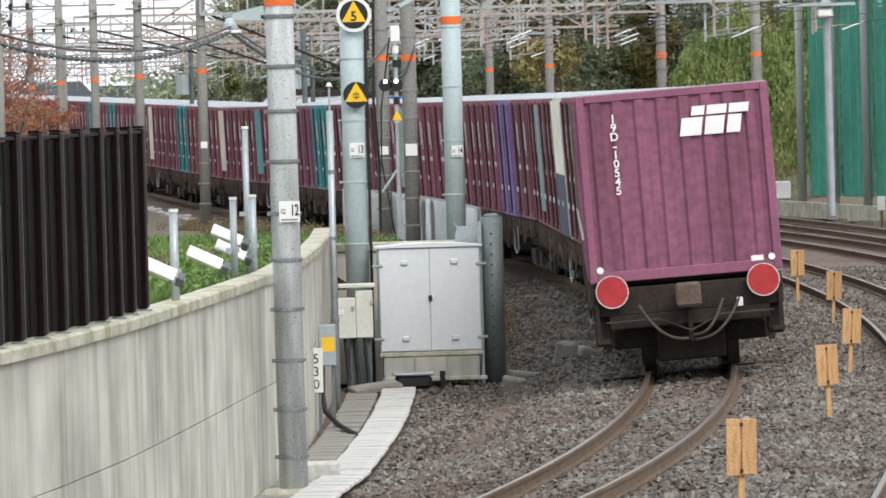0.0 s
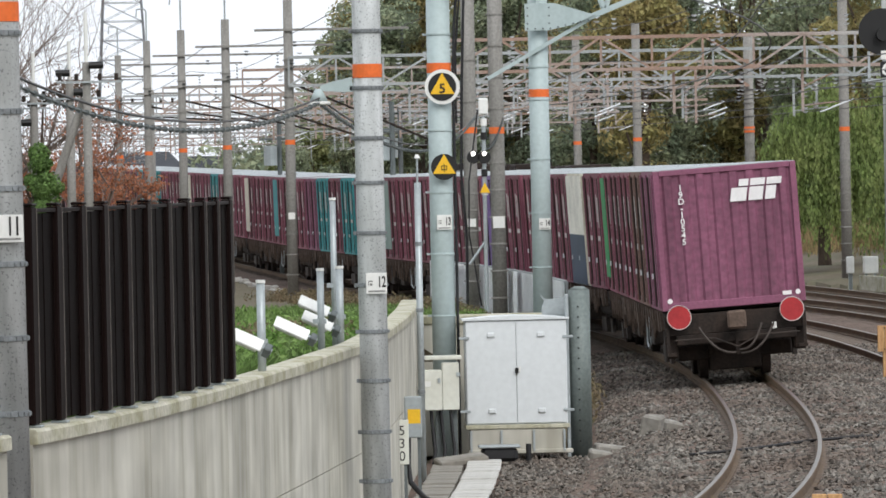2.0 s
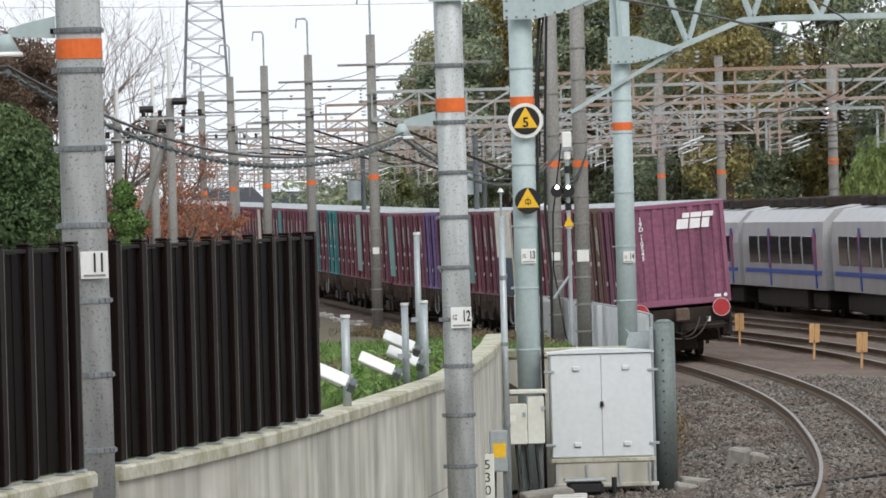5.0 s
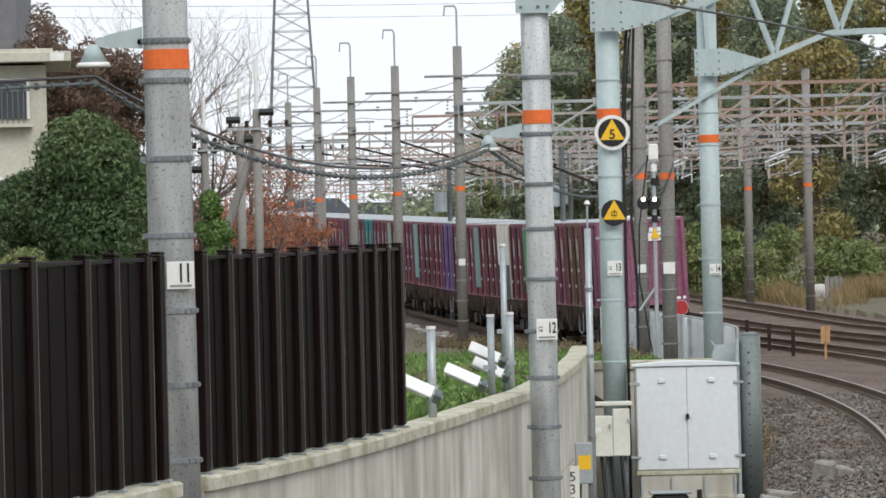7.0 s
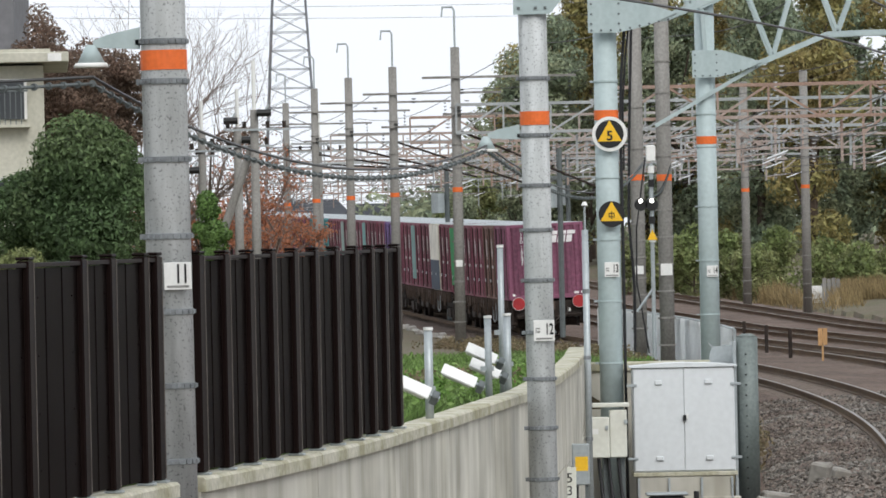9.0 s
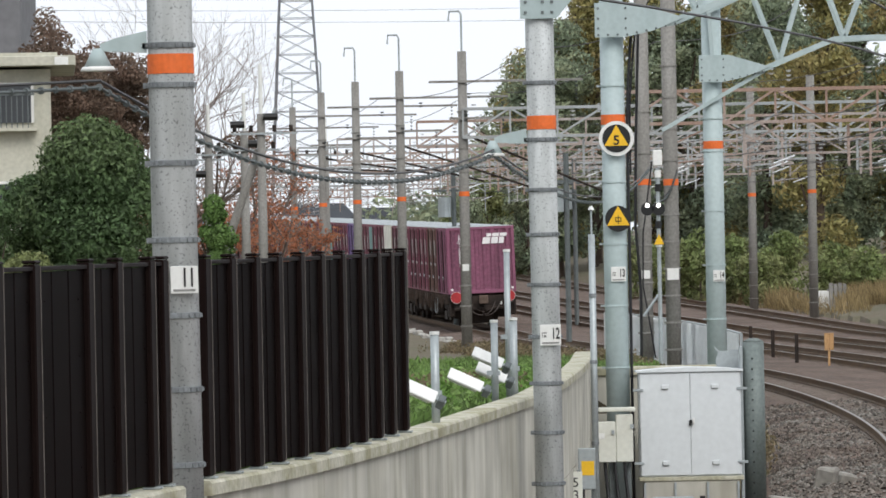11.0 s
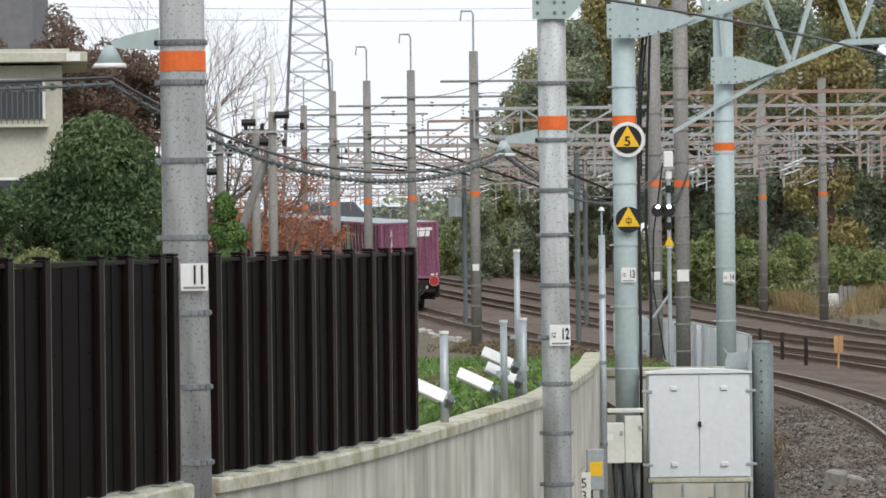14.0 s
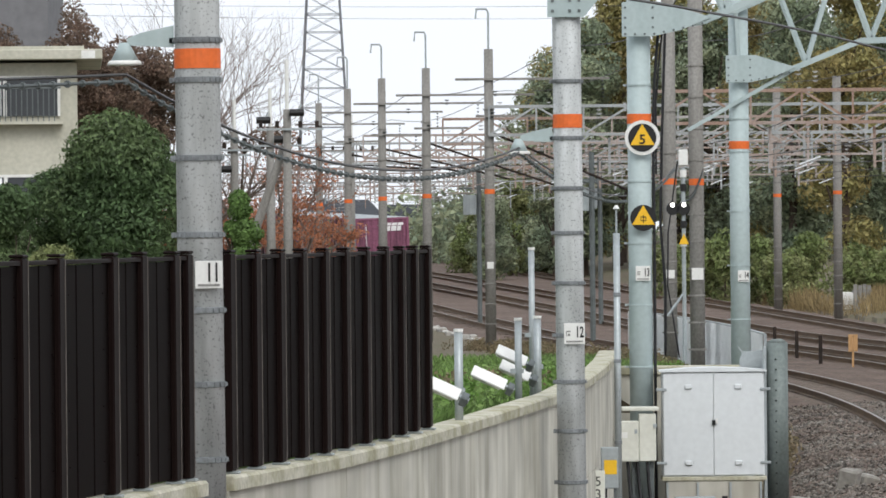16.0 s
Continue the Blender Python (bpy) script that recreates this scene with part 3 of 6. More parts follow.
def warning_sign(name, x, y, z, r, words, rim, label):
    top = thing(name, pose(x, y, z), label, "railway sign")
    if rim:
        bm = bmesh.new()
        bmesh.ops.create_cone(bm, cap_ends=True, segments=40, radius1=r, radius2=r, depth=0.016, matrix=Matrix.Rotation(math.pi / 2, 4, "X"))
        part("rim", bm, WHITE, top, "white rim")
    ri = r * 0.80 if rim else r
    bm = bmesh.new()
    bmesh.ops.create_cone(bm, cap_ends=True, segments=40, radius1=ri, radius2=ri, depth=0.02, matrix=Matrix.Translation((0, -0.006, 0)) @ Matrix.Rotation(math.pi / 2, 4, "X"))
    part("disc", bm, BLACK, top)
    bm = prism(bmesh.new(), [(0, ri * 0.98), (-ri * 0.87, -ri * 0.52), (ri * 0.87, -ri * 0.52)], -0.022, -0.017)
    tri = part("triangle", bm, YELLOW, top, "yellow triangle")
    if words:
        lettering("digit", words, ri * 0.95, BLACK, tri, pose(0, -0.0235, -ri * 0.15, 90, 0, 0))
    else:  # a simple box-shaped character
        s = ri * 0.22
        part("character", boxes((-s, -0.026, -s * 1.1, s, -0.023, -s * 0.8), (-s, -0.026, s * 0.2, s, -0.023, s * 0.5), (-s, -0.026, -s * 0.9, -s * 0.75, -0.023, s * 0.4),
                                (s * 0.75, -0.026, -s * 0.9, s, -0.023, s * 0.4), (-s * 0.13, -0.026, -s * 1.8, s * 0.13, -0.023, s * 1.1)), BLACK, tri)
    part("bracket", boxes((-0.05, 0.012, -0.05, 0.05, 0.06, 0.05)), GALV, top)


warning_sign("round_sign", 2.895, 81.75, 4.71, 0.255, "5", True, "round white-rimmed sign with a yellow triangle and the digit five")
warning_sign("round_sign", 2.90, 81.75, 3.545, 0.190, "", False, "round black sign with a yellow triangle and one character")


# ---- equipment cabinet and its neighbours ----
def make_cabinet():
    top = thing("equipment_cabinet", pose(3.87, 81.3, -0.62), "pale grey two-door trackside equipment cabinet on a concrete plinth", "cabinet")
    part("plinth", boxes((-0.68, -0.02, 0, 0.68, 0.62, 0.36), (-0.72, -0.05, 0.0, 0.80, 0.0, 0.06), bevel=0.01), CONCRETE, top)
    part("plinth_rib", boxes(*[(x, -0.06, 0.03, x + 0.03, -0.02, 0.34) for x in (-0.69, -0.25, 0.22, 0.66)]), GALV, top)
    part("skirt", boxes((-0.75, -0.04, 0.36, 0.76, 0.64, 0.42), bevel=0.008), COPING, top)
    part("body", boxes((-0.735, 0, 0.42, 0.735, 0.6, 1.93), bevel=0.01), CABINET, top)
    for x0, x1 in ((-0.722, -0.003), (0.003, 0.722)):
        part("door", boxes((x0, -0.022, 0.44, x1, -0.002, 1.92), bevel=0.006), CABINET, top)
    roof = prism(bmesh.new(), [(-0.775, 1.934), (0.775, 1.934), (0.775, 1.955), (0.4, 1.985), (0, 2.0), (-0.4, 1.985), (-0.775, 1.955)], -0.05, 0.66)
    part("roof", roof, CABINET, top)
    for x in (-0.36, 0.36):
        for z in (0.62, 1.72):
            part("vent_cover", boxes((x - 0.055, -0.055, z - 0.035, x + 0.055, -0.024, z + 0.035), bevel=0.012), CABINET, top)
    for x in (-0.75, 0.75):
        for z in (0.62, 1.68):
            part("hinge", boxes((x - 0.075, -0.045, z - 0.02, x + 0.075, -0.024, z + 0.02), bevel=0.006), GALV, top)
    part("handle", boxes((-0.02, -0.07, 1.16, 0.025, -0.024, 1.24), bevel=0.008), BLACK, top, "black lock handle")
    part("lock_plate", boxes((0.028, -0.04, 1.18, 0.06, -0.024, 1.26), bevel=0.004), WHITE, top)


make_cabinet()


POSTSTEEL = material("weathered_green_grey_steel", (0.20, 0.235, 0.225), 0.6, 0.2, 0.25, 20, 2, 0.1, (0.14, 0.165, 0.155), streak=4)


def make_post():
    top = thing("end_post", pose(4.82, 81.7, LOW), "round weathered green-grey steel end post with bolt heads", "post")
    part("shell", rod((0, 0, 0), (0, 0, 2.44), 0.155, 28), POSTSTEEL, top, smooth=True)
    part("cap", rod((0, 0, 2.442), (0, 0, 2.49), 0.155, 28, 0.07), POSTSTEEL, top, smooth=True)
    part("edge_strip", boxes((-0.21, -0.13, 0, -0.162, 0.06, 2.38), bevel=0.004), GALV, top)
    for k in range(14):
        part("bolt", rod((-0.03, -0.162, 0.25 + k * 0.15), (-0.03, -0.148, 0.25 + k * 0.15), 0.014, 6), BLACK, top)
    shield = thing("bent_steel_guard", pose(4.48, 82.2, 1.36), "bent galvanised steel guard plate on the wall end", "guard plate")
    part("plate", prism(bmesh.new(), [(-0.18, -0.10), (0.22, -0.10), (0.24, 0.20), (0.20, 0.25), (-0.12, 0.22), (-0.2, 0.30), (-0.205, 0.29), (-0.14, 0.20), (-0.18, 0.1)], -0.01, 0.01), GALV, shield)
    part("top_edge", boxes((0.16, -0.03, 0.20, 0.30, 0.03, 0.26), bevel=0.01), WHITE, shield)


make_post()


def make_junction_box():
    top = thing("junction_box", pose(2.72, 80.6, LOW), "cream steel junction box on a stand with black conduits", "junction box")
    part("stand", boxes((-0.05, 0.05, 0, 0.05, 0.14, 0.85), (0.20, 0.05, 0, 0.26, 0.12, 0.85)), DARKGALV, top)
    part("box", boxes((-0.28, -0.12, 0.78, 0.04, 0.14, 1.36), bevel=0.012), CREAM, top)
    part("box_wide", boxes((0.045, -0.08, 0.78, 0.29, 0.16, 1.46), bevel=0.012), CREAM, top)
    part("lid", boxes((-0.20, -0.10, 1.50, 0.33, 0.20, 1.56), bevel=0.012), CREAM, top)
    part("latch", boxes((-0.02, -0.14, 1.18, 0.02, -0.12, 1.24)), GALV, top)
    part("latch", boxes((0.25, -0.10, 1.26, 0.30, -0.08, 1.32)), GALV, top)
    part("label_plate", boxes((-0.23, -0.128, 1.12, -0.12, -0.123, 1.20)), WHITE, top)
    for x in (-0.12, 0.02, 0.16):
        part("conduit", tube(bmesh.new(), [(x, 0, 0.80), (x + 0.02, -0.03, 0.5), (x + 0.05, -0.06, 0.2), (x + 0.02, -0.2, 0.02)], 0.028), RUBBER, top, smooth=True)


make_junction_box()


def make_km_post():
    top = thing("distance_post", pose(1.90, 70.4, LOW), "white distance post with black digits", "distance post")
    part("post", boxes((0.02, 0.0, 0, 0.06, 0.04, 1.1)), DARKGALV, top)
    part("board", boxes((-0.085, -0.03, 0.53, 0.085, -0.015, 1.09), bevel=0.005), CREAM, top)
    for k, d in enumerate("530"):
        lettering("digit", d, 0.17, BLACK, top, pose(0.0, -0.033, 0.95 - 0.16 * k, 90, 0, 0), 0.0)
    bx = thing("switch_box", pose(2.06, 70.9, LOW), "small grey switch box with an orange band", "switch box")
    part("case", boxes((-0.11, -0.05, 0.84, 0.11, 0.08, 1.36), bevel=0.012), GALV, bx)
    part("band", boxes((-0.07, -0.054, 1.02, 0.09, -0.051, 1.20)), YELLOW, bx, "faded orange band")
    part("leg", boxes((0.05, 0, 0, 0.09, 0.04, 0.85)), DARKGALV, bx)
    part("conduit", tube(bmesh.new(), [(-0.06, 0, 0.86), (-0.07, 0, 0.5), (-0.05, -0.1, 0.28), (0.1, -0.6, 0.12), (0.32, -1.6, 0.03)], 0.035), RUBBER, bx, smooth=True)


make_km_post()


PALELID = material("pale_lid_concrete", (0.66, 0.65, 0.62), 0.9, 0, 0.3, 14, 2, 0.2, (0.46, 0.45, 0.42))
KERB = material("dirty_kerb_concrete", (0.36, 0.345, 0.31), 0.9, 0, 0.35, 12, 1.5, 0.3, (0.22, 0.20, 0.17))


def make_trough():
    """A line of concrete cable-trough lids that bends with the wall."""
    top = thing("cable_trough", Matrix(), "pale concrete cable trough with lids along the ballast", "cable trough", kind="structure")
    lid = mesh_of("lid", boxes((-0.24, -0.245, 0, 0.24, 0.245, 0.05), bevel=0.012), PALELID)
    kerb = mesh_of("kerb", boxes((-0.28, -0.25, -0.06, 0.16, 0.25, 0.02), bevel=0.01), KERB)
    y = 46.0
    while y < 79.6:
        x = wall_x(y) + 0.72 + 0.012 * (y - 60)
        turn = math.degrees(math.atan((wall_x(y + 0.5) - wall_x(y - 0.5)) + 0.012))
        part("lid", lid, COPING, top, at=pose(x, y, LOW + 0.055 + random.uniform(-0.008, 0.01), random.uniform(-1, 1), random.uniform(-1, 1), -turn + random.uniform(-1.5, 1.5)))
        part("kerb", kerb, KERB, top, at=pose(x - 0.46, y, LOW + 0.03 + random.uniform(-0.01, 0.01), 0, 0, -turn + random.uniform(-2, 2)))
        y += 0.505
    blk = thing("concrete_block", pose(1.66, 61.2, LOW), "white concrete block at the foot of a pole", "concrete block")
    part("block", boxes((-0.20, -0.2, 0.03, 0.22, 0.25, 0.24), bevel=0.02), PALELID, blk)
    foot = thing("pole_footing", pose(1.30, 59.2, LOW - 0.05), "rough brown earth and concrete footing round a pole", "footing")
    part("footing", rod((0, 0, 0), (0, 0, 0.14), 0.42, 14, 0.28), COPING, foot)
    slab = thing("tilted_slab", pose(2.98, 79.5, LOW + 0.06, 4, -6, 10), "pale concrete slab over a cable run", "slab")
    part("slab", boxes((-0.35, -0.25, 0, 0.35, 0.25, 0.10), bevel=0.02), KERB, slab)
    sock = thing("black_cable_joint", pose(3.55, 80.2, LOW + 0.05), "black cable joint cover in front of the plinth", "cable joint")
    part("cover", boxes((-0.26, -0.2, 0, 0.26, 0.2, 0.20), bevel=0.05), RUBBER, sock)
    part("rim", boxes((-0.30, -0.22, 0.19, 0.30, 0.22, 0.23), bevel=0.015), GALV, sock)
    part("stub", rod((0.42, 0, 0), (0.42, 0, 0.24), 0.04, 10), RUBBER, sock)


make_trough()


def make_stubs():
    for x, y, h, r in ((0.128, 53.0, 1.05, 0.040), (0.79, 60.6, 1.03, 0.038), (1.03, 62.6, 1.02, 0.042), (0.98, 63.2, 1.78, 0.034)):
        top = thing("grey_stub_post", pose(x, y, 1.38), "short grey steel post on the grassy bank", "post", "grey posts on the bank")
        part("shaft", rod((0, 0, 0), (0, 0, h), r, 12), GALV, top, smooth=True)
        part("cap", rod((0, 0, h), (0, 0, h + 0.03), r + 0.006, 12), WHITE, top)
        part("clamp", boxes((-r - 0.05, -0.03, h * 0.45, r + 0.02, 0.03, h * 0.45 + 0.05)), GALV, top)
    for x, y, z, w in ((-0.03, 52.0, 1.93, 0.175), (0.45, 58.0, 1.86, 0.19), (0.72, 61.0, 2.02, 0.175), (0.76, 61.3, 1.85, 0.175)):
        top = thing("flat_floodlight", pose(x, y, z, 38, 25, 0), "flat white floodlight clamped to a short post", "floodlight", "floodlights on the bank")
        part("hood", boxes((-w, -0.085, 0.0, w, 0.085, 0.022), bevel=0.008), WHITE, top)
        part("housing", boxes((-w * 0.9, -0.07, -0.042, w * 0.8, 0.06, -0.002), bevel=0.012), CREAM, top)
        part("arm", boxes((w, -0.02, -0.03, w + 0.10, 0.02, 0.01)), GALV, top)
        part("clamp", boxes((w + 0.02, -0.05, -0.07, w + 0.09, 0.05, 0.04), bevel=0.01), DARKGALV, top)
    thin = thing("thin_lamp_post", pose(2.33, 76.0, LOW), "thin grey steel post with a small lamp on top", "post")
    part("shaft", rod((0, 0, 0), (0, 0, 4.05), 0.045, 12), GALV, thin, smooth=True)
    part("tip", rod((0, 0, 4.05), (0, 0, 4.42), 0.014, 8), GALV, thin)
    part("lamp", rod((0, 0, 4.38), (0, 0, 4.43), 0.045, 12, 0.02), WHITE, thin)
    for z in (1.2, 2.3, 3.2):
        part("clamp", rod((0, 0, z), (0, 0, z + 0.05), 0.052, 12), BANDSTEEL, thin)


make_stubs()


def make_pegs():
    for x, y, z, h, tilt in ((4.70, 46.0, -0.20, 0.62, 1), (7.59, 64.0, -0.42, 0.62, -2), (9.05, 74.0, -0.40, 0.62, 3), (10.88, 91.0, -0.42, 0.60, 2), (11.45, 101.0, -0.36, 0.62, 0),
                             (11.02, 152.0, -0.42, 0.6, 0), (11.69, 136.5, -0.42, 0.6, 2), (12.04, 128.0, -0.46, 0.6, 2)):
        top = thing("wooden_marker_peg", pose(x, y, z, 0, tilt, 0), "light wooden marker board nailed to a stake", "marker peg", "wooden marker pegs")
        part("stake", boxes((-0.028, -0.01, -0.15, 0.028, 0.035, h + 0.06), bevel=0.004), WOOD, top)
        part("board", boxes((-0.125, -0.045, h - 0.16, -0.003, -0.012, h + 0.31), (0.002, -0.05, h - 0.15, 0.125, -0.012, h + 0.31), bevel=0.006), WOOD, top)
        part("nail", boxes((-0.012, -0.056, h - 0.13, 0.012, -0.05, h - 0.10), (-0.012, -0.056, h + 0.25, 0.012, -0.05, h + 0.28)), BLACK, top)


make_pegs()


def make_pale_fence():
    top = thing("pale_sheet_fence", Matrix(), "white corrugated sheet fence beside the freight track", "fence")
    y = 117.0
    pan = bmesh.new()
    x, prof = -0.62, []
    while x < 0.6:
        prof += [(x, 0), (x + 0.09, 0), (x + 0.10, -0.055), (x + 0.19, -0.055), (x + 0.20, 0)]
        x += 0.208
    a = [pan.verts.new((w, u, -0.5)) for u, w in prof]
    b = [pan.verts.new((w, u, 1.1)) for u, w in prof]
    for i in range(len(a) - 1):
        pan.faces.new((a[i], a[i + 1], b[i + 1], b[i]))
    bmesh.ops.solidify(pan, geom=pan.faces[:], thickness=0.004)
    me = mesh_of("panel", pan, PALE)
    rail_me = mesh_of("rail", boxes((0.055, -0.62, 0.45, 0.075, 0.62, 0.50), (-0.01, -0.62, 1.1, 0.06, 0.62, 1.13)), GALV)
    post_me = mesh_of("post", boxes((0.06, -0.03, -0.5, 0.12, 0.03, 1.1)), GALV)
    while y < 152:
        m = on_track(track_a, y)
        m = Matrix.Translation(m.to_3x3() @ Vector((-2.35, 0, 0.30))) @ m
        part("panel", me, PALE, top, at=m), part("rail", rail_me, GALV, top, at=m), part("post", post_me, GALV, top, at=m)
        y += 1.25


make_pale_fence()


PALESTONE = material("pale_stone", (0.58, 0.56, 0.52), 0.9, 0, 0.3, 14, 2, 0.3, (0.4, 0.38, 0.34))


def make_edge_stones():
    rng, bm = random.Random(4), bmesh.new()
    y = 112.0
    while y < 250:
        m = on_track(track_a, y) @ pose(-2.55 + rng.uniform(-0.08, 0.08), 0, -0.12 + rng.uniform(-0.04, 0.05), rng.uniform(-6, 6), rng.uniform(-8, 8), rng.uniform(-10, 10))
        box(bm, -0.12, -rng.uniform(0.1, 0.3), -0.2, 0.12, rng.uniform(0.1, 0.3), rng.uniform(-0.02, 0.08), 0.03, m)
        y += rng.choice((0.7, 0.7, 0.9, 1.6))
    ob = part("edge_stones", bm, PALESTONE)
    tagged(ob, "pale rough edging stones beside the freight track", "edging stones", kind="stuff")


make_edge_stones()


# ---- trains ----
RUNTIME = [0.5 * k for k in range(33)]


def tail_y(t):
    """Where the last container's end wall stands on the freight track at t seconds."""
    return 73.2 + 12.55 * t - 0.025 * t * t


ARC_Y = np.arange(10.0, 900.0, 1.0)
ARC_S = np.concatenate([[0], np.cumsum([math.hypot(1.0, track_a(y + 1) - track_a(y)) for y in ARC_Y[:-1]])])
ARC_YC = np.arange(-500.0, 900.0, 1.0)
ARC_SC = np.concatenate([[0], np.cumsum([math.hypot(1.0, track_d(y + 1) - track_d(y)) for y in ARC_YC[:-1]])])


def ahead(y, length):
    return float(np.interp(np.interp(y, ARC_Y, ARC_S) + length, ARC_S, ARC_Y))


def on_bogies(y):
    """The pose of a wagon whose rear end stands at y: it lies straight between its two bogies."""
    ya, yb = ahead(y, 2.3), ahead(y, 17.7)
    a, b = Vector((track_a(ya), ya, rise(ya))), Vector((track_a(yb), yb, rise(yb)))
    d = (b - a).normalized()
    o = a - d * 2.3
    return pose(o.x, o.y, o.z, math.degrees(math.asin(d.z)), -cant_a(ya), -math.degrees(math.atan2(d.x, d.y)))


def behind_d(y, length):
    return float(np.interp(np.interp(y, ARC_YC, ARC_SC) + length, ARC_SC, ARC_YC))


MAROON, PLUM = (0.29, 0.085, 0.125, 1), (0.275, 0.095, 0.16, 1)
TEAL, LILAC, BROWNC, NAVYC = (0.05, 0.34, 0.36, 1), (0.24, 0.15, 0.38, 1), (0.22, 0.115, 0.095, 1), (0.05, 0.08, 0.13, 1)
IVORY, GREENC, DARKRED = (0.72, 0.68, 0.56, 1), (0.01, 0.30, 0.09, 1), (0.225, 0.066, 0.098, 1)
MARK = material("white_lettering", (0.82, 0.80, 0.80), 0.5, 0, 0.08, 20, 4, 0)
GREYMARK = material("worn_lettering", (0.74, 0.69, 0.66), 0.6, 0, 0.35, 20, 6, 0)


def corrugated(width, height, n, depth, frac=0.3):
    """A panel in the xz plane with n outward ribs, facing -y."""
    bm = bmesh.new()
    prof, p = [(-width / 2, 0)], width / n
    for k in range(n):
        x = -width / 2 + p * (k + 0.5)
        prof += [(x - p * (frac / 2 + 0.14), 0), (x - p * frac / 2, -depth), (x + p * frac / 2, -depth), (x + p * (frac / 2 + 0.14), 0)]
    prof.append((width / 2, 0))
    a = [bm.verts.new((u, w, 0)) for u, w in prof]
    b = [bm.verts.new((u, w, height)) for u, w in prof]
    for i in range(len(a) - 1):
        bm.faces.new((a[i], a[i + 1], b[i + 1], b[i]))
    return bm


CW, CL, CH = 2.52, 3.715, 2.46
body = bmesh.new()
box(body, -CW / 2 + 0.03, 0.06, 0.02, CW / 2 - 0.03, CL - 0.06, CH - 0.01)
BODY_ME = mesh_of("body", body, BOXPAINT)
frame_bm = bmesh.new()
for sx in (-1, 1):
    for y in (0.0, CL - 0.10):
        box(frame_bm, sx * CW / 2 - sx * 0.11, y, 0.0, sx * CW / 2, y + 0.10, CH, 0.012)
for y in (0.0, CL - 0.08):
    box(frame_bm, -CW / 2 + 0.11, y, 0, CW / 2 - 0.11, y + 0.08, 0.14, 0.01)
    box(frame_bm, -CW / 2 + 0.11, y, CH - 0.10, CW / 2 - 0.11, y + 0.08, CH, 0.01)
for sx in (-1, 1):
    box(frame_bm, sx * CW / 2 - sx * 0.09, 0.1, 0, sx * CW / 2, CL - 0.1, 0.14)
    box(frame_bm, sx * CW / 2 - sx * 0.09, 0.1, CH - 0.09, sx * CW / 2, CL - 0.1, CH)
FRAME_ME = mesh_of("corner_frame", frame_bm, BOXPAINT)
END_ME = mesh_of("end_panel", corrugated(CW - 0.2, CH - 0.22, 8, 0.036, 0.36), BOXPAINT)
WORN_END_ME = mesh_of("end_panel", corrugated(CW - 0.2, CH - 0.22, 8, 0.036, 0.36), WORNPAINT)
door_bm = corrugated(1.62, CH - 0.24, 5, 0.03)
DOOR_ME = mesh_of("side_door", door_bm, BOXPAINT)
ROD_ME = mesh_of("lock_rod", rod((0, 0, 0.06), (0, 0, CH - 0.1), 0.019, 6), GRIME)
HANDLE_ME = mesh_of("lock_handle", boxes((-0.02, -0.03, 0, 0.02, 0, 0.10)), PORCELAIN)
GAPPOST_ME = mesh_of("door_post", boxes((-0.06, -0.035, 0, 0.06, 0.02, CH - 0.1), bevel=0.01), BOXPAINT)
WORDS_ME = mesh_of("worn_marking", boxes((-0.14, -0.004, 1.42, -0.02, 0, 2.0), (0.1, -0.004, 1.3, 0.2, 0, 1.95), (-0.22, -0.004, 1.02, 0.25, 0, 1.12)), GREYMARK)
ROOF_ME = mesh_of("roof_panel", boxes((-CW / 2 + 0.02, 0.02, CH - 0.012, CW / 2 - 0.02, CL - 0.02, CH + 0.012)), GALV)


def container(colour, label, m, words=True, patch=None, lower=None, detail=True):
    top = thing("freight_container", m, label, "container", "containers on the freight train")
    parts = [part("body", BODY_ME, BOXPAINT, top), part("corner_frame", FRAME_ME, BOXPAINT, top),
             part("end_panel", END_ME, BOXPAINT, top, at=pose(0, 0.045, 0.12))]
    part("roof_panel", ROOF_ME, GALV, top)
    turn = pose(0, 0, 0, 0, 0, -90)
    for k, yc in enumerate((1.0, 2.71)):
        parts.append(part("side_door", DOOR_ME, BOXPAINT, top, at=pose(-CW / 2 + 0.035, yc, 0.12) @ turn))
        for dy in (-0.55, 0.55):
            r = part("lock_rod", ROD_ME, DARKSTEEL, top, at=pose(-CW / 2 - 0.012, yc + dy, 0))
        part("lock_handle", HANDLE_ME, PORCELAIN, top, "bright handle", at=pose(-CW / 2 - 0.03, yc + 0.55, 0.55) @ turn)
        if words:
            part("worn_marking", WORDS_ME, GREYMARK, top, at=pose(-CW / 2 - 0.006, yc, 0) @ turn)
    for yc in (0.13, 1.855, CL - 0.13):
        parts.append(part("door_post", GAPPOST_ME, BOXPAINT, top, at=pose(-CW / 2 - 0.0, yc, 0.05) @ turn))
    for p in parts:
        p.color = colour
    if patch:
        pb = part("door_panel", boxes((-CW / 2 - 0.045, 1.95, 0.3, -CW / 2 - 0.02, 3.55, CH - 0.1)), BOXPAINT, top)
        pb.color = patch
    if lower:
        hi = part("upper_band", boxes((-CW / 2 - 0.044, 0.10, 1.12, -CW / 2 - 0.016, CL - 0.10, CH - 0.04)), BOXPAINT, top)
        hi.color = (0.97, 0.94, 0.84, 1)
        lo = part("lower_band", boxes((-CW / 2 - 0.040, 0.12, 0.02, -CW / 2 - 0.016, CL - 0.12, 1.12)), BOXPAINT, top)
        lo.color = lower
    return top


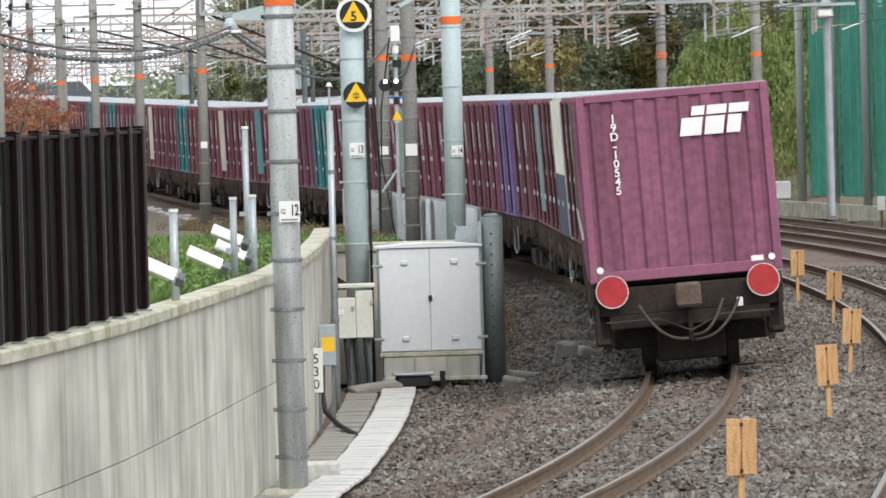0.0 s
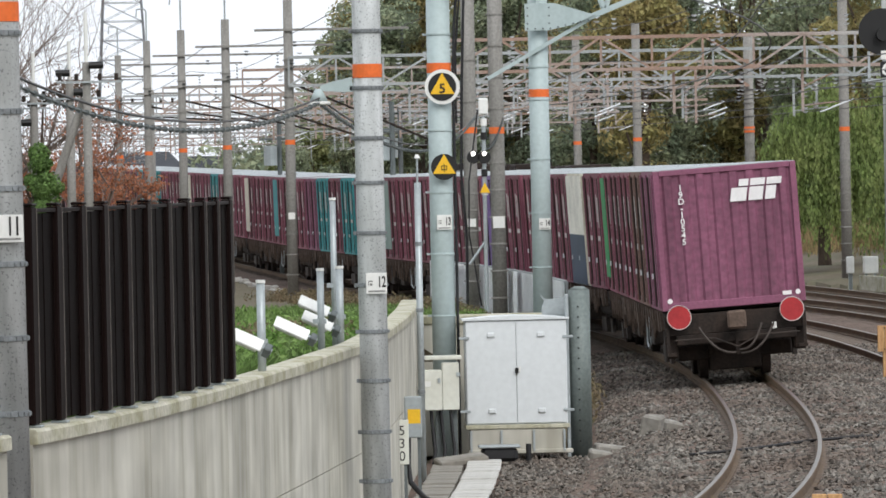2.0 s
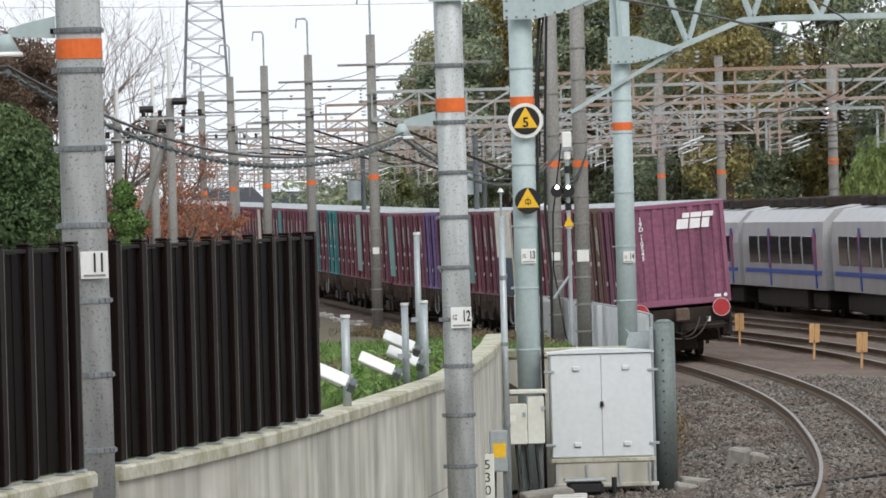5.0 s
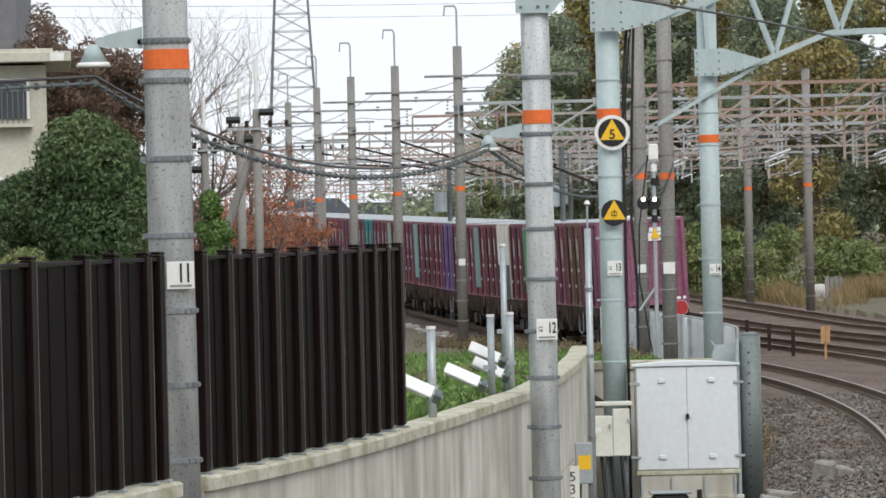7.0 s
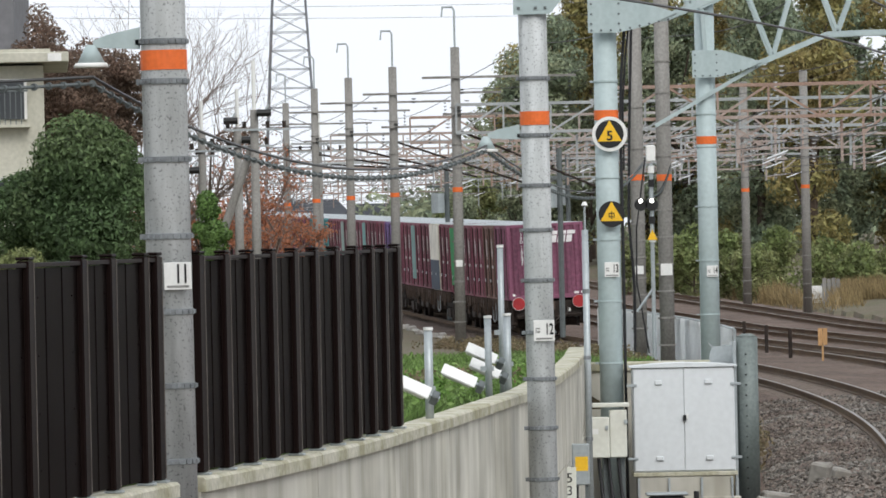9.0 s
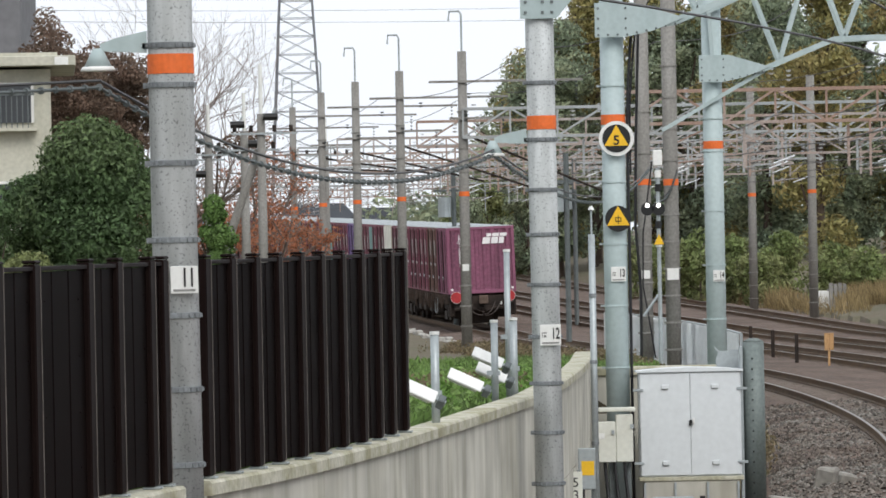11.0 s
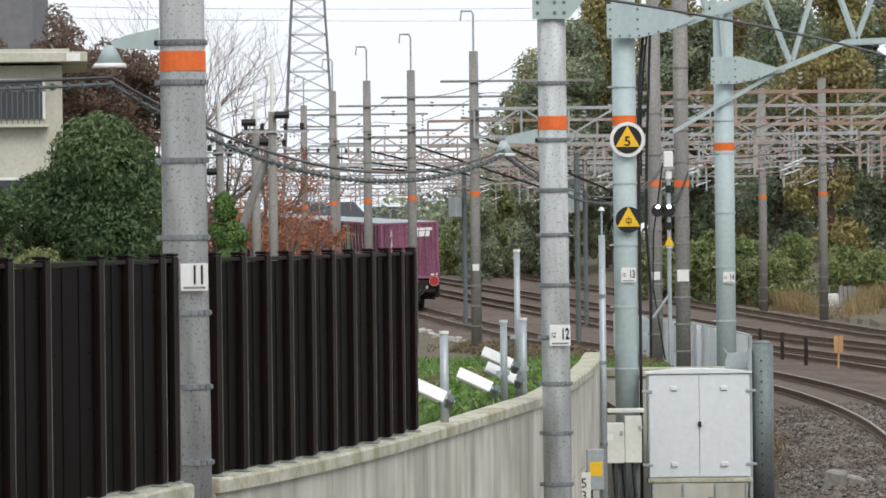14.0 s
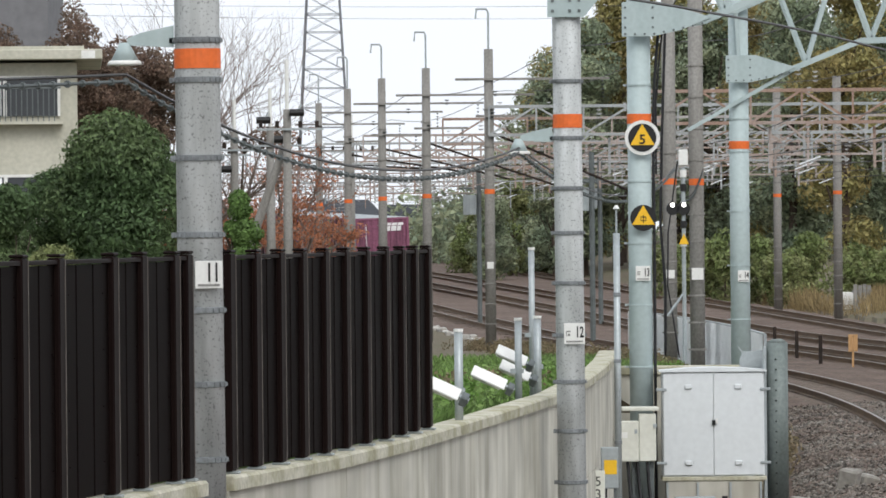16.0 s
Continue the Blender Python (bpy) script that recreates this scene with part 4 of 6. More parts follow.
def logo(top):
    """The operator's mark as three slanted white shapes, and the number that runs down the end wall."""
    bm = bmesh.new()
    sh = 0.18

    def slab(x0, z0, x1, z1, th=0.0):
        prism(bm, [(x0 + z0 * sh, z0), (x1 + z0 * sh, z0), (x1 + z1 * sh, z1), (x0 + z1 * sh, z1)], -0.006, 0.004)

    slab(-0.42, -0.19, -0.14, 0.045), slab(-0.30, 0.07, -0.13, 0.19)
    slab(-0.10, -0.19, 0.15, 0.045), slab(-0.10, 0.07, 0.16, 0.19)
    slab(0.19, -0.19, 0.37, 0.045), slab(0.19, 0.07, 0.45, 0.19)
    part("logo", bm, MARK, top, "white company mark of slanted shapes", at=pose(0.52, -0.01, 2.02))
    for k, ch in enumerate("19D-10545"):
        lettering("numeral", ch, 0.15, MARK, top, pose(-0.79, -0.006, 2.13 - 0.118 * k, 90, 0, 0))
    part("end_label", boxes((0.86, -0.012, 0.13, 1.02, -0.002, 0.20)), MARK, top)
    for x in (-1.12, 1.13):
        part("round_label", rod((x, -0.012, 0.17), (x, -0.002, 0.17), 0.045, 16), MARK, top)


def wheelset(bm):
    bar(bm, (-0.95, 0, 0.43), (0.95, 0, 0.43), 0.07, 10)
    for sx in (-1, 1):
        bar(bm, (sx * 0.51, 0, 0.43), (sx * 0.63, 0, 0.43), 0.43, 24)
        bar(bm, (sx * 0.48, 0, 0.43), (sx * 0.51, 0, 0.43), 0.455, 24)


def wagon(m, tail=False):
    """A low container flat car; its origin lies on the rails under its rear end."""
    top = thing("flat_wagon", m, "dark dirty steel container flat wagon on two bogies", "rail wagon", "wagons of the freight train")
    L = 20.0
    # floor plate added to keep light off the ballast under the wagon
    part("deck", boxes((-1.06, 0.25, 0.992, 1.06, L - 0.25, 1.036)), DARKSTEEL, top)
    part("frame", boxes((-1.22, 0.2, 0.80, -1.08, L - 0.2, 0.99), (1.08, 0.2, 0.80, 1.22, L - 0.2, 0.99), (-0.25, 0.3, 0.62, 0.25, L - 0.3, 0.93),
                        *[(-1.1, y, 0.82, 1.1, y + 0.12, 0.96) for y in np.arange(0.5, L - 0.4, 1.6)]), DARKSTEEL, top)
    for y in (0.05, L - 0.2):
        part("end_beam", boxes((-1.24, y, 0.60, 1.24, y + 0.15, 0.96), (-1.05, y - 0.02, 0.42, 1.05, y + 0.4, 0.60), bevel=0.012), DARKSTEEL, top)
    for y in (2.3, L - 2.3):
        bg = part("bogie", boxes((-0.9, y - 0.2, 0.40, 0.9, y + 0.2, 0.68), bevel=0.03), DARKSTEEL, top, at=pose(0, 0, -0.22))
        # dark block added to fill in the shade between the wheels
        part("centre_box", boxes((-0.46, y - 1.5, 0.14, 0.46, y + 1.5, 0.78), bevel=0.03), DARKSTEEL, bg)
        part("centre_plate", boxes((-0.5, y - 0.3, 0.66, 0.5, y + 0.3, 0.88), bevel=0.03), DARKSTEEL, bg)
        part("end_bar", boxes((-1.02, y - 1.42, 0.34, 1.02, y - 1.28, 0.60), bevel=0.03), DARKSTEEL, bg)
        for sx in (-1, 1):
            part("side_frame", boxes((sx * 0.86, y - 1.25, 0.42, sx * 1.02, y + 1.25, 0.66), bevel=0.03), DARKSTEEL, bg)
            part("spring_box", boxes((sx * 0.70, y - 1.2, 0.665, sx * 1.10, y + 1.2, 0.86), bevel=0.03), DARKSTEEL, bg)
        for dy in (-0.95, 0.95):
            bm = bmesh.new()
            wheelset(bm)
            part("wheelset", bm, DARKSTEEL, bg, at=pose(0, y + dy, 0))
        for sx in (-1, 1):
            part("side_gear", boxes((sx * 1.02, y - 0.3, 0.30, sx * 1.16, y + 0.3, 0.62), (sx * 1.05, y - 1.15, 0.3, sx * 1.12, y - 0.75, 0.6), (sx * 1.05, y + 0.75, 0.3, sx * 1.12, y + 1.15, 0.6)), GRIME, bg)
    for y in (6.4, 8.8, 11.5, 13.6):
        part("under_gear", boxes((-1.12, y, 0.25, -0.85, y + 0.9, 0.78), (-0.6, y, 0.35, 0.6, y + 0.7, 0.62), bevel=0.03), GRIME, top)
    part("hand_rail", tube(bmesh.new(), [(-1.26, 4.6, 0.9), (-1.28, 4.6, 0.35), (-1.28, 5.1, 0.25), (-1.28, 5.6, 0.35), (-1.26, 5.6, 0.9)], 0.018), GALV, top)
    part("coupler", boxes((-0.12, -0.34, 0.70, 0.12, 0.1, 0.96), (-0.17, -0.44, 0.66, 0.16, -0.3, 0.98), bevel=0.035), FERROUS, top)
    gear, rg = bmesh.new(), random.Random(31)
    for y in np.arange(0.7, L - 0.5, 0.8):  # lashing hooks and brackets along the sole bar
        h = rg.uniform(0.30, 0.62)
        bar(gear, (-1.26, y, 1.0), (-1.25, y + rg.uniform(-0.12, 0.12), 1.0 - h), 0, flat=(0.05, rg.uniform(0.05, 0.11)))
        box(gear, -1.30, y + 0.3, 0.84, -1.225, y + 0.42, 1.03)
        if rg.random() < 0.5:
            tube(gear, [(-1.27, y + 0.1, 0.9), (-1.29, y + 0.14, 0.6), (-1.29, y + 0.3, 0.5), (-1.27, y + 0.42, 0.85)], 0.016, 5)
    tagged(part("side_gear", gear, FERROUS, top), kind="stuff")
    if tail:
        for sx in (-1, 1):
            part("red_disc", rod((sx * 0.99, -0.10, 0.92), (sx * 0.99, -0.07, 0.92), 0.21, 32), TIN, top, "round red end-of-train disc")
            part("disc_rim", tube(bmesh.new(), [(sx * 0.99 + 0.21 * math.cos(a), -0.10, 0.92 + 0.21 * math.sin(a)) for a in np.linspace(0, math.tau, 33)], 0.008), GREYMARK, top)
            part("step", boxes((sx * 1.15 - 0.08, -0.05, 0.25, sx * 1.15 + 0.08, 0.15, 0.30), (sx * 1.2 - 0.03, -0.03, 0.25, sx * 1.2 + 0.02, 0.05, 0.75)), DARKSTEEL, top)
            part("brake_gear", boxes((sx * 1.13 - 0.12, 0.2, 0.2, sx * 1.13 + 0.1, 0.7, 0.62), bevel=0.03), DARKSTEEL, top)
        for x0, low in ((-0.66, 0.24), (0.66, 0.22), (0.44, 0.28)):
            hang = [(x0 * (1 - 0.92 * f), -0.10 - 0.14 * math.sin(f * 3), 0.72 - (0.72 - low) * (1 - (1 - f) ** 2.4)) for f in np.linspace(0, 1, 14)]
            part("brake_hose", tube(bmesh.new(), hang, 0.021, 8), HOSE, top, "hanging brake hose", smooth=True)
        part("uncoupling_lever", tube(bmesh.new(), [(-1.1, -0.06, 0.52), (-0.4, -0.08, 0.52), (0, -0.12, 0.34), (0.4, -0.08, 0.52), (1.1, -0.06, 0.52)], 0.014), GRIME, top)
        part("hose_tap", boxes((0.62, -0.12, 0.60, 0.70, -0.06, 0.72), bevel=0.01), WHITE, top)
        part("rigging", boxes((-0.03, -0.02, 0.2, 0.0, 0.02, 0.6), (0.0, -0.02, 0.2, 0.03, 0.02, 0.6)), DARKSTEEL, top)
    return top


PLAN = {0: PLUM, 1: BROWNC, 2: MAROON, 3: DARKRED, 4: MAROON, 5: DARKRED, 6: IVORY, 7: DARKRED, 8: MAROON, 9: MAROON, 10: DARKRED, 11: LILAC, 20: TEAL, 22: TEAL, 23: PLUM, 33: TEAL, 41: TEAL, 44: TEAL}
WORD = {PLUM: "plum", BROWNC: "brown", MAROON: "maroon", DARKRED: "dark red", IVORY: "ivory", TEAL: "teal", LILAC: "lilac"}
WAGONS, moving = 14, []
for w in range(WAGONS):
    moving.append((wagon(Matrix(), w == 0), w, 0.0, 0.22))
    for k in range(5):
        i = 5 * w + k
        col = PLAN.get(i, (MAROON, DARKRED, MAROON, (0.25, 0.075, 0.11, 1))[i % 4])
        c = container(col, f"weathered {WORD.get(col, 'maroon')} steel freight container on a flat wagon", Matrix(), words=i not in (0, 6, 11, 23),
                      patch={4: GREENC, 8: (0.22, 0.40, 0.38, 1), 14: (0.2, 0.45, 0.42, 1), 17: (0.3, 0.42, 0.38, 1), 26: TEAL, 29: IVORY, 36: IVORY}.get(i), lower=NAVYC if i == 6 else None)
        if i == 0:
            logo(c)
            for ob in c.children:
                if ob.name.split(".")[0] == "end_panel":
                    ob.data = WORN_END_ME
        moving.append((c, w, 0.02 + k * 3.98, 1.26))


def railcar(first=False, last=False):
    """A stainless express railcar, 18.0 m over its ends; its origin lies on the rails under its front end, the body reaches along +y."""
    top = thing("express_railcar", Matrix(), "grey stainless express railcar with a blue and white cab" if first else "grey stainless express railcar with dark windows", "railcar", "cars of the express train")
    L, W = 18.0, 1.40
    side = [(-W, 0.95), (W, 0.95), (W + 0.02, 2.4), (W - 0.06, 3.1), (W - 0.45, 3.48), (0, 3.58), (-W + 0.45, 3.48), (-W + 0.06, 3.1), (-W - 0.02, 2.4)]
    part("body", prism(bmesh.new(), side, 0.5 if first else 0.1, L - (0.6 if last else 0.1)), INOX, top)
    for y in (3.0, 6.2, 9.6, 13.2):
        part("roof_gear", boxes((-0.8, y, 3.55, 0.8, y + 2.0, 3.85), bevel=0.04), DARKSTEEL, top)
    for sx in (-1, 1):
        for k in range(6):
            y = 2.2 + k * 2.4
            part("window", boxes((sx * W, y, 1.75, sx * (W + 0.035), y + 1.95, 2.65), bevel=0.01), GLASS, top)
        for y in (1.62, 11.45):
            part("door_stripe", boxes((sx * W, y, 1.0, sx * (W + 0.034), y + 0.25, 2.9)), BLUE, top)
            part("door_edge", boxes((sx * W, y + 0.27, 1.6, sx * (W + 0.033), y + 0.42, 2.75)), RED, top)
            part("door_edge", boxes((sx * W, y - 0.17, 1.6, sx * (W + 0.033), y - 0.02, 2.75)), RED, top)
        part("waist_stripe", boxes((sx * W, 0.6, 1.42, sx * (W + 0.031), L - 0.7, 1.56)), BLUE, top)
    for y in (2.8, 15.2):
        bg = part("bogie", boxes((-1.15, y - 1.5, 0.30, 1.15, y + 1.5, 0.85), bevel=0.06), DARKSTEEL, top)
        for dy in (-1.0, 1.0):
            bm = bmesh.new()
            wheelset(bm)
            part("wheelset", bm, DARKSTEEL, bg, at=pose(0, y + dy, 0))
    part("underfloor", boxes((-1.25, 4.8, 0.28, 1.25, 13.2, 0.95), bevel=0.05), DARKSTEEL, top)
    if first or last:
        m = pose(0, 0, 0) if first else pose(0, L, 0, 0, 0, 180)
        cab = bmesh.new()
        prism(cab, [(-W, 1.75), (W, 1.75), (W + 0.02, 2.4), (W - 0.06, 3.1), (W - 0.45, 3.48), (0, 3.58), (-W + 0.45, 3.48), (-W + 0.06, 3.1), (-W - 0.02, 2.4)], 0.06, 0.5)
        part("cab_front", cab, BLUE, top, "blue cab front", at=m)
        part("apron", prism(bmesh.new(), [(-1.2, 0.92), (1.2, 0.92), (W, 1.745), (-W, 1.745)], 0.0, 0.5), WHITE, top, "white lower cab front", at=m)
        part("skirt", prism(bmesh.new(), [(-0.7, 0.2), (0.7, 0.2), (1.15, 0.55), (1.2, 0.915), (-1.2, 0.915), (-1.15, 0.55)], 0.05, 0.5), BLUE, top, at=m)
        part("blue_line", boxes((-W, -0.006, 1.62, W, -0.001, 1.68)), BLUE, top, at=m)
        for x0, x1 in ((-1.25, -0.45), (-0.33, 0.33), (0.45, 1.25)):
            part("windscreen", boxes((x0, 0.03, 2.05, x1, 0.058, 2.95), bevel=0.015), GLASS, top, at=m)
        part("number_bar", boxes((-0.35, -0.008, 1.35, 0.35, -0.002, 1.58)), DARKGALV, top, at=m)
        part("coupler", boxes((0.0, -0.5, 0.75, 0.5, 0.05, 1.2), (-0.2, -0.3, 0.55, 0.3, 0.05, 0.9), bevel=0.08), WHITE if first else DARKSTEEL, top, at=m)
        for sx in (-1, 1):
            bm = bmesh.new()
            bar(bm, (sx * 0.92, -0.02, 3.12), (sx * 0.92, 0.06, 3.12), 0.20, 20)
            part("headlamp", bm, glow("headlamp_glow", (1.0, 0.93, 0.78), 120.0) if first else DARKSTEEL, top, "bright warm headlamp" if first else "", at=m)
    return top


CARS = 3
express = [railcar(k == 0, k == CARS - 1) for k in range(CARS)]


# ---- catenary gantries ----
def insulator(bm, x, y, z, tilt=0.0, n=3, r=0.085):
    for k in range(n):
        bar(bm, (x, y, z - 0.12 * k), (x, y, z - 0.12 * k - 0.05), r, 8, r * 0.35)


def gantry(y, x0, x1, z, depth, mat, label, poles=True, pole_mat=None, r=0.15, arms=(), bay=1.2, knee=False, top_z=None, thick=0.07, orange=True, front=True):
    top = thing("catenary_gantry", Matrix(), label, "gantry", "catenary gantries")
    for dy in (-0.25, 0.25):
        for zz in (z, z + depth):
            part("chord", rod((x0, y + dy, zz), (x1, y + dy, zz), 0, flat=(thick, thick)), mat, top)
    bm, n = bmesh.new(), max(2, int(round((x1 - x0) / bay)))
    for k in range(n):
        a, b = x0 + (x1 - x0) * k / n, x0 + (x1 - x0) * (k + 1) / n
        up = k % 2 == 0
        bar(bm, (a, y - 0.25, z if up else z + depth), (b, y - 0.25, z + depth if up else z), 0, flat=(thick * 0.75, thick * 0.75))
        bar(bm, (a, y - 0.25, z), (a, y - 0.25, z + depth), 0, flat=(thick * 0.7, thick * 0.7))
        bar(bm, (a, y - 0.25, z), (b, y + 0.25, z), 0, flat=(thick * 0.6, thick * 0.6))
    part("lattice", bm, mat, top)
    if poles:
        for px in poles if isinstance(poles, (list, tuple)) else (x0, x1):
            part("pole", rod((px, y, -0.4), (px, y, top_z or z + depth + 0.9), r + 0.02, 16, r), pole_mat or OLDPOLE, top, smooth=True)
            if orange:
                part("orange_band", rod((px, y, 4.72), (px, y, 4.92), r + 0.026, 16), ORANGE, top, "orange painted band")
                part("ring_set", joined_rings(px, y, r), OLDPOLE, top)
    ins, arm = bmesh.new(), bmesh.new()
    for x in arms:
        bar(arm, (x - 0.9, y, z - 0.1), (x - 0.9, y, z - 1.2), 0, flat=(0.07, 0.07))
        bar(arm, (x - 0.9, y, z - 0.55), (x - 0.1, y - 0.1, z - 0.2), 0.022, 5)
        bar(arm, (x - 0.9, y, z - 1.05), (x + 0.1, y - 0.1, z - 0.95), 0.02, 5)
        insulator(ins, x - 0.55, y, z - 0.35), insulator(ins, x - 0.55, y, z - 0.95, n=2), insulator(ins, x + 0.9, y, z - 0.12, n=4)
        insulator(ins, x + 0.3, y, z + depth + 0.5, n=3), insulator(ins, x + 1.5, y, z - 0.15, n=3), insulator(ins, x - 1.4, y, z - 0.15, n=3)
        bar(ins, (x - 0.15, y - 0.3, z - 1.1), (x + 0.4, y - 0.4, z - 0.9), 0.022, 5)
    if arms:
        rng = random.Random(int(y))
        for q in range(14):
            x = x0 + (x1 - x0) * rng.random()
            insulator(ins, x, y - 0.3, rng.choice((z - 0.1, z + depth - 0.1, z + depth + 0.55)), n=rng.choice((2, 3)), r=0.10)
            if q % 3 == 0:
                bar(arm, (x, y - 0.3, z), (x, y - 0.3, z - rng.uniform(0.6, 1.6)), 0, flat=(0.06, 0.06))
                bar(arm, (x, y - 0.3, z - 0.5), (x + rng.choice((-1, 1)) * 0.6, y - 0.3, z), 0, flat=(0.05, 0.05))
        part("registration_arm", arm, mat, top)
        part("insulator_string", ins, PORCELAIN, top, "white porcelain insulators")
    return top


def joined_rings(px, y, r):
    bm = bmesh.new()
    for k in range(14):
        z = 0.3 + 0.45 * k
        bar(bm, (px, y, z), (px, y, z + 0.05), r + 0.035, 16)
    return bm


# the near portal beams, with bent knees on the two steel poles
def knee_beam(px, py, zb, span, label, brace=True):
    top = thing("portal_beam", pose(px, py, zb), label, "gantry", "portal beams")
    part("gusset", prism(bmesh.new(), [(-0.25, -0.25), (0.20, -0.25), (0.62, -0.16), (1.05, 0.02), (0.30, 0.25), (-0.25, 0.25)], -0.325, -0.31), STEEL, top, "bolted gusset plate")
    bl = bmesh.new()
    for k in range(9):
        bar(bl, (-0.2 + 0.14 * k, -0.335, -0.215 + (0 if k < 3 else 0.028 * (k - 3))), (-0.2 + 0.14 * k, -0.325, -0.215 + (0 if k < 3 else 0.028 * (k - 3))), 0.018, 6)
    for z in (-0.12, 0.02, 0.17):
        bar(bl, (-0.2, -0.335, z), (-0.2, -0.325, z), 0.018, 6), bar(bl, (0.2, -0.335, z), (0.2, -0.325, z), 0.018, 6)
    part("bolt_row", bl, DARKGALV, top)
    for dy in (-0.25, 0.25):
        low = [(0.1, dy, -0.12), (0.95, dy, -0.02), (2.25, dy, 0.50), (2.9, dy, 0.52), (span, dy, 0.52)]
        upp = [(-0.1, dy, 1.05), (0.75, dy, 1.42), (2.3, dy, 1.92), (3.0, dy, 1.92), (span, dy, 1.92)]
        ch = bmesh.new()
        for a, b in zip(low, low[1:]):
            bar(ch, a, b, 0, flat=(0.10, 0.10))
        for a, b in zip(upp, upp[1:]):
            bar(ch, a, b, 0, flat=(0.10, 0.10))
        part("chord", ch, STEEL, top)
        web = bmesh.new()
        for a, b in (((-0.05, 1.05), (0.0, 0.2)), ((0.75, 1.42), (1.25, 0.10)), ((1.25, 0.10), (1.75, 1.72)), ((2.0, 1.82), (2.45, 0.52)), ((2.45, 0.52), (3.0, 1.92))):
            bar(web, (a[0], dy, a[1]), (b[0], dy, b[1]), 0, flat=(0.07, 0.07))
        x = 3.0
        while x < span - 0.7:
            bar(web, (x, dy, 1.92), (x + 0.7, dy, 0.52), 0, flat=(0.06, 0.06)), bar(web, (x + 0.7, dy, 0.52), (x + 1.4, dy, 1.92), 0, flat=(0.06, 0.06))
            x += 1.4
        part("web", web, STEEL, top)
    if brace:
        part("brace", rod((-0.95, -0.2, -1.12), (1.05, -0.2, 0.0), 0, flat=(0.09, 0.07)), STEEL, top, "diagonal brace")
    return top


knee_beam(2.86, 82.0, 6.43, 22, "pale grey lattice portal beam on a steel pole", False)
knee_beam(5.47, 104.0, 6.32, 22, "pale grey lattice portal beam with a bolted gusset")
br = thing("pole_bracket", pose(1.33, 59.4, 5.62), "bolted steel bracket round a concrete pole", "bracket")
part("bracket_plate", prism(bmesh.new(), [(-0.22, 0.0), (0.16, 0.0), (0.55, 0.45), (0.40, 0.5), (-0.22, 0.24)], -0.19, -0.175), STEEL, br)
part("collar", boxes((-0.2, -0.17, 0.03, 0.2, 0.17, 0.2), bevel=0.01), STEEL, br)
part("bolt_row", boxes(*[(x, -0.20, z, x + 0.03, -0.192, z + 0.03) for x in (-0.18, 0.0, 0.1) for z in (0.05, 0.16)]), DARKGALV, br)

# mid-distance pole with a white plate, and a mast crowded with cables
pole("catenary_pole", 5.62, 125.0, -0.5, 0.165, 10.5, OLDPOLE, "grey concrete pole with a blank white plate", [0.7, 1.3, 1.9, 2.5, 3.1, 3.7, 4.9, 5.6, 6.3, 7.0], 4.42, 2.38, "", plate_w=0.26)
pole("catenary_pole", 5.42, 135.0, -0.5, 0.165, 10.5, OLDPOLE, "grey-brown concrete pole behind a colour-light signal", [0.9, 1.3, 1.7, 2.1, 2.6, 3.0, 3.4, 5.2, 6.2], 4.52, 2.3, "", plate_w=0.2)
mast = thing("cable_mast", pose(4.9, 126.0, -0.5), "thick bundle of black cables on a dark mast", "mast")
part("pipe", tube(bmesh.new(), [(0.02, 0, 0), (0.05, 0, 2.5), (-0.05, 0, 4), (0.0, 0, 6), (0.1, 0, 8.5)], 0.035), RUBBER, mast)
part("cable", tube(bmesh.new(), [(0.35, 0, 1), (0.2, 0, 2.0), (0.1, 0, 2.6), (0.12, 0, 3.8), (0.35, 0.1, 5.4)], 0.02), RUBBER, mast)

sig = thing("shunting_signal", pose(4.94, 122.0, 0.0), "black shunting signal with two white lamps on a striped mast", "signal")
part("mast", rod((0.26, 0, 0), (0.26, 0, 4.7), 0.045, 12), GALV, sig)
for k, z in enumerate((3.0, 3.4, 3.8, 4.2, 4.5)):
    part("stripe", rod((0.26, 0, z), (0.26, 0, z + 0.16), 0.07, 12), WHITE if k % 2 == 0 else BLACK, sig)
for x in (0.02, 0.26):
    part("hood", rod((x, -0.10, 3.82), (x, 0.1, 3.82), 0.14, 16), BLACK, sig)
    part("lamp", rod((x, -0.125, 3.90), (x, -0.105, 3.90), 0.045, 16), glow("signal_lamp", (1.0, 0.97, 0.92), 4.0), sig, "lit white lamp")
part("diamond", prism(bmesh.new(), [(0.15, 3.05), (0.37, 3.05), (0.26, 3.28)], -0.09, -0.075), YELLOW, sig)
part("head", boxes((0.16, -0.08, 4.75, 0.36, 0.1, 5.1), bevel=0.02), WHITE, sig)
part("arm", rod((0.26, 0, 2.0), (-0.1, 0, 1.5), 0.03, 8), GALV, sig)

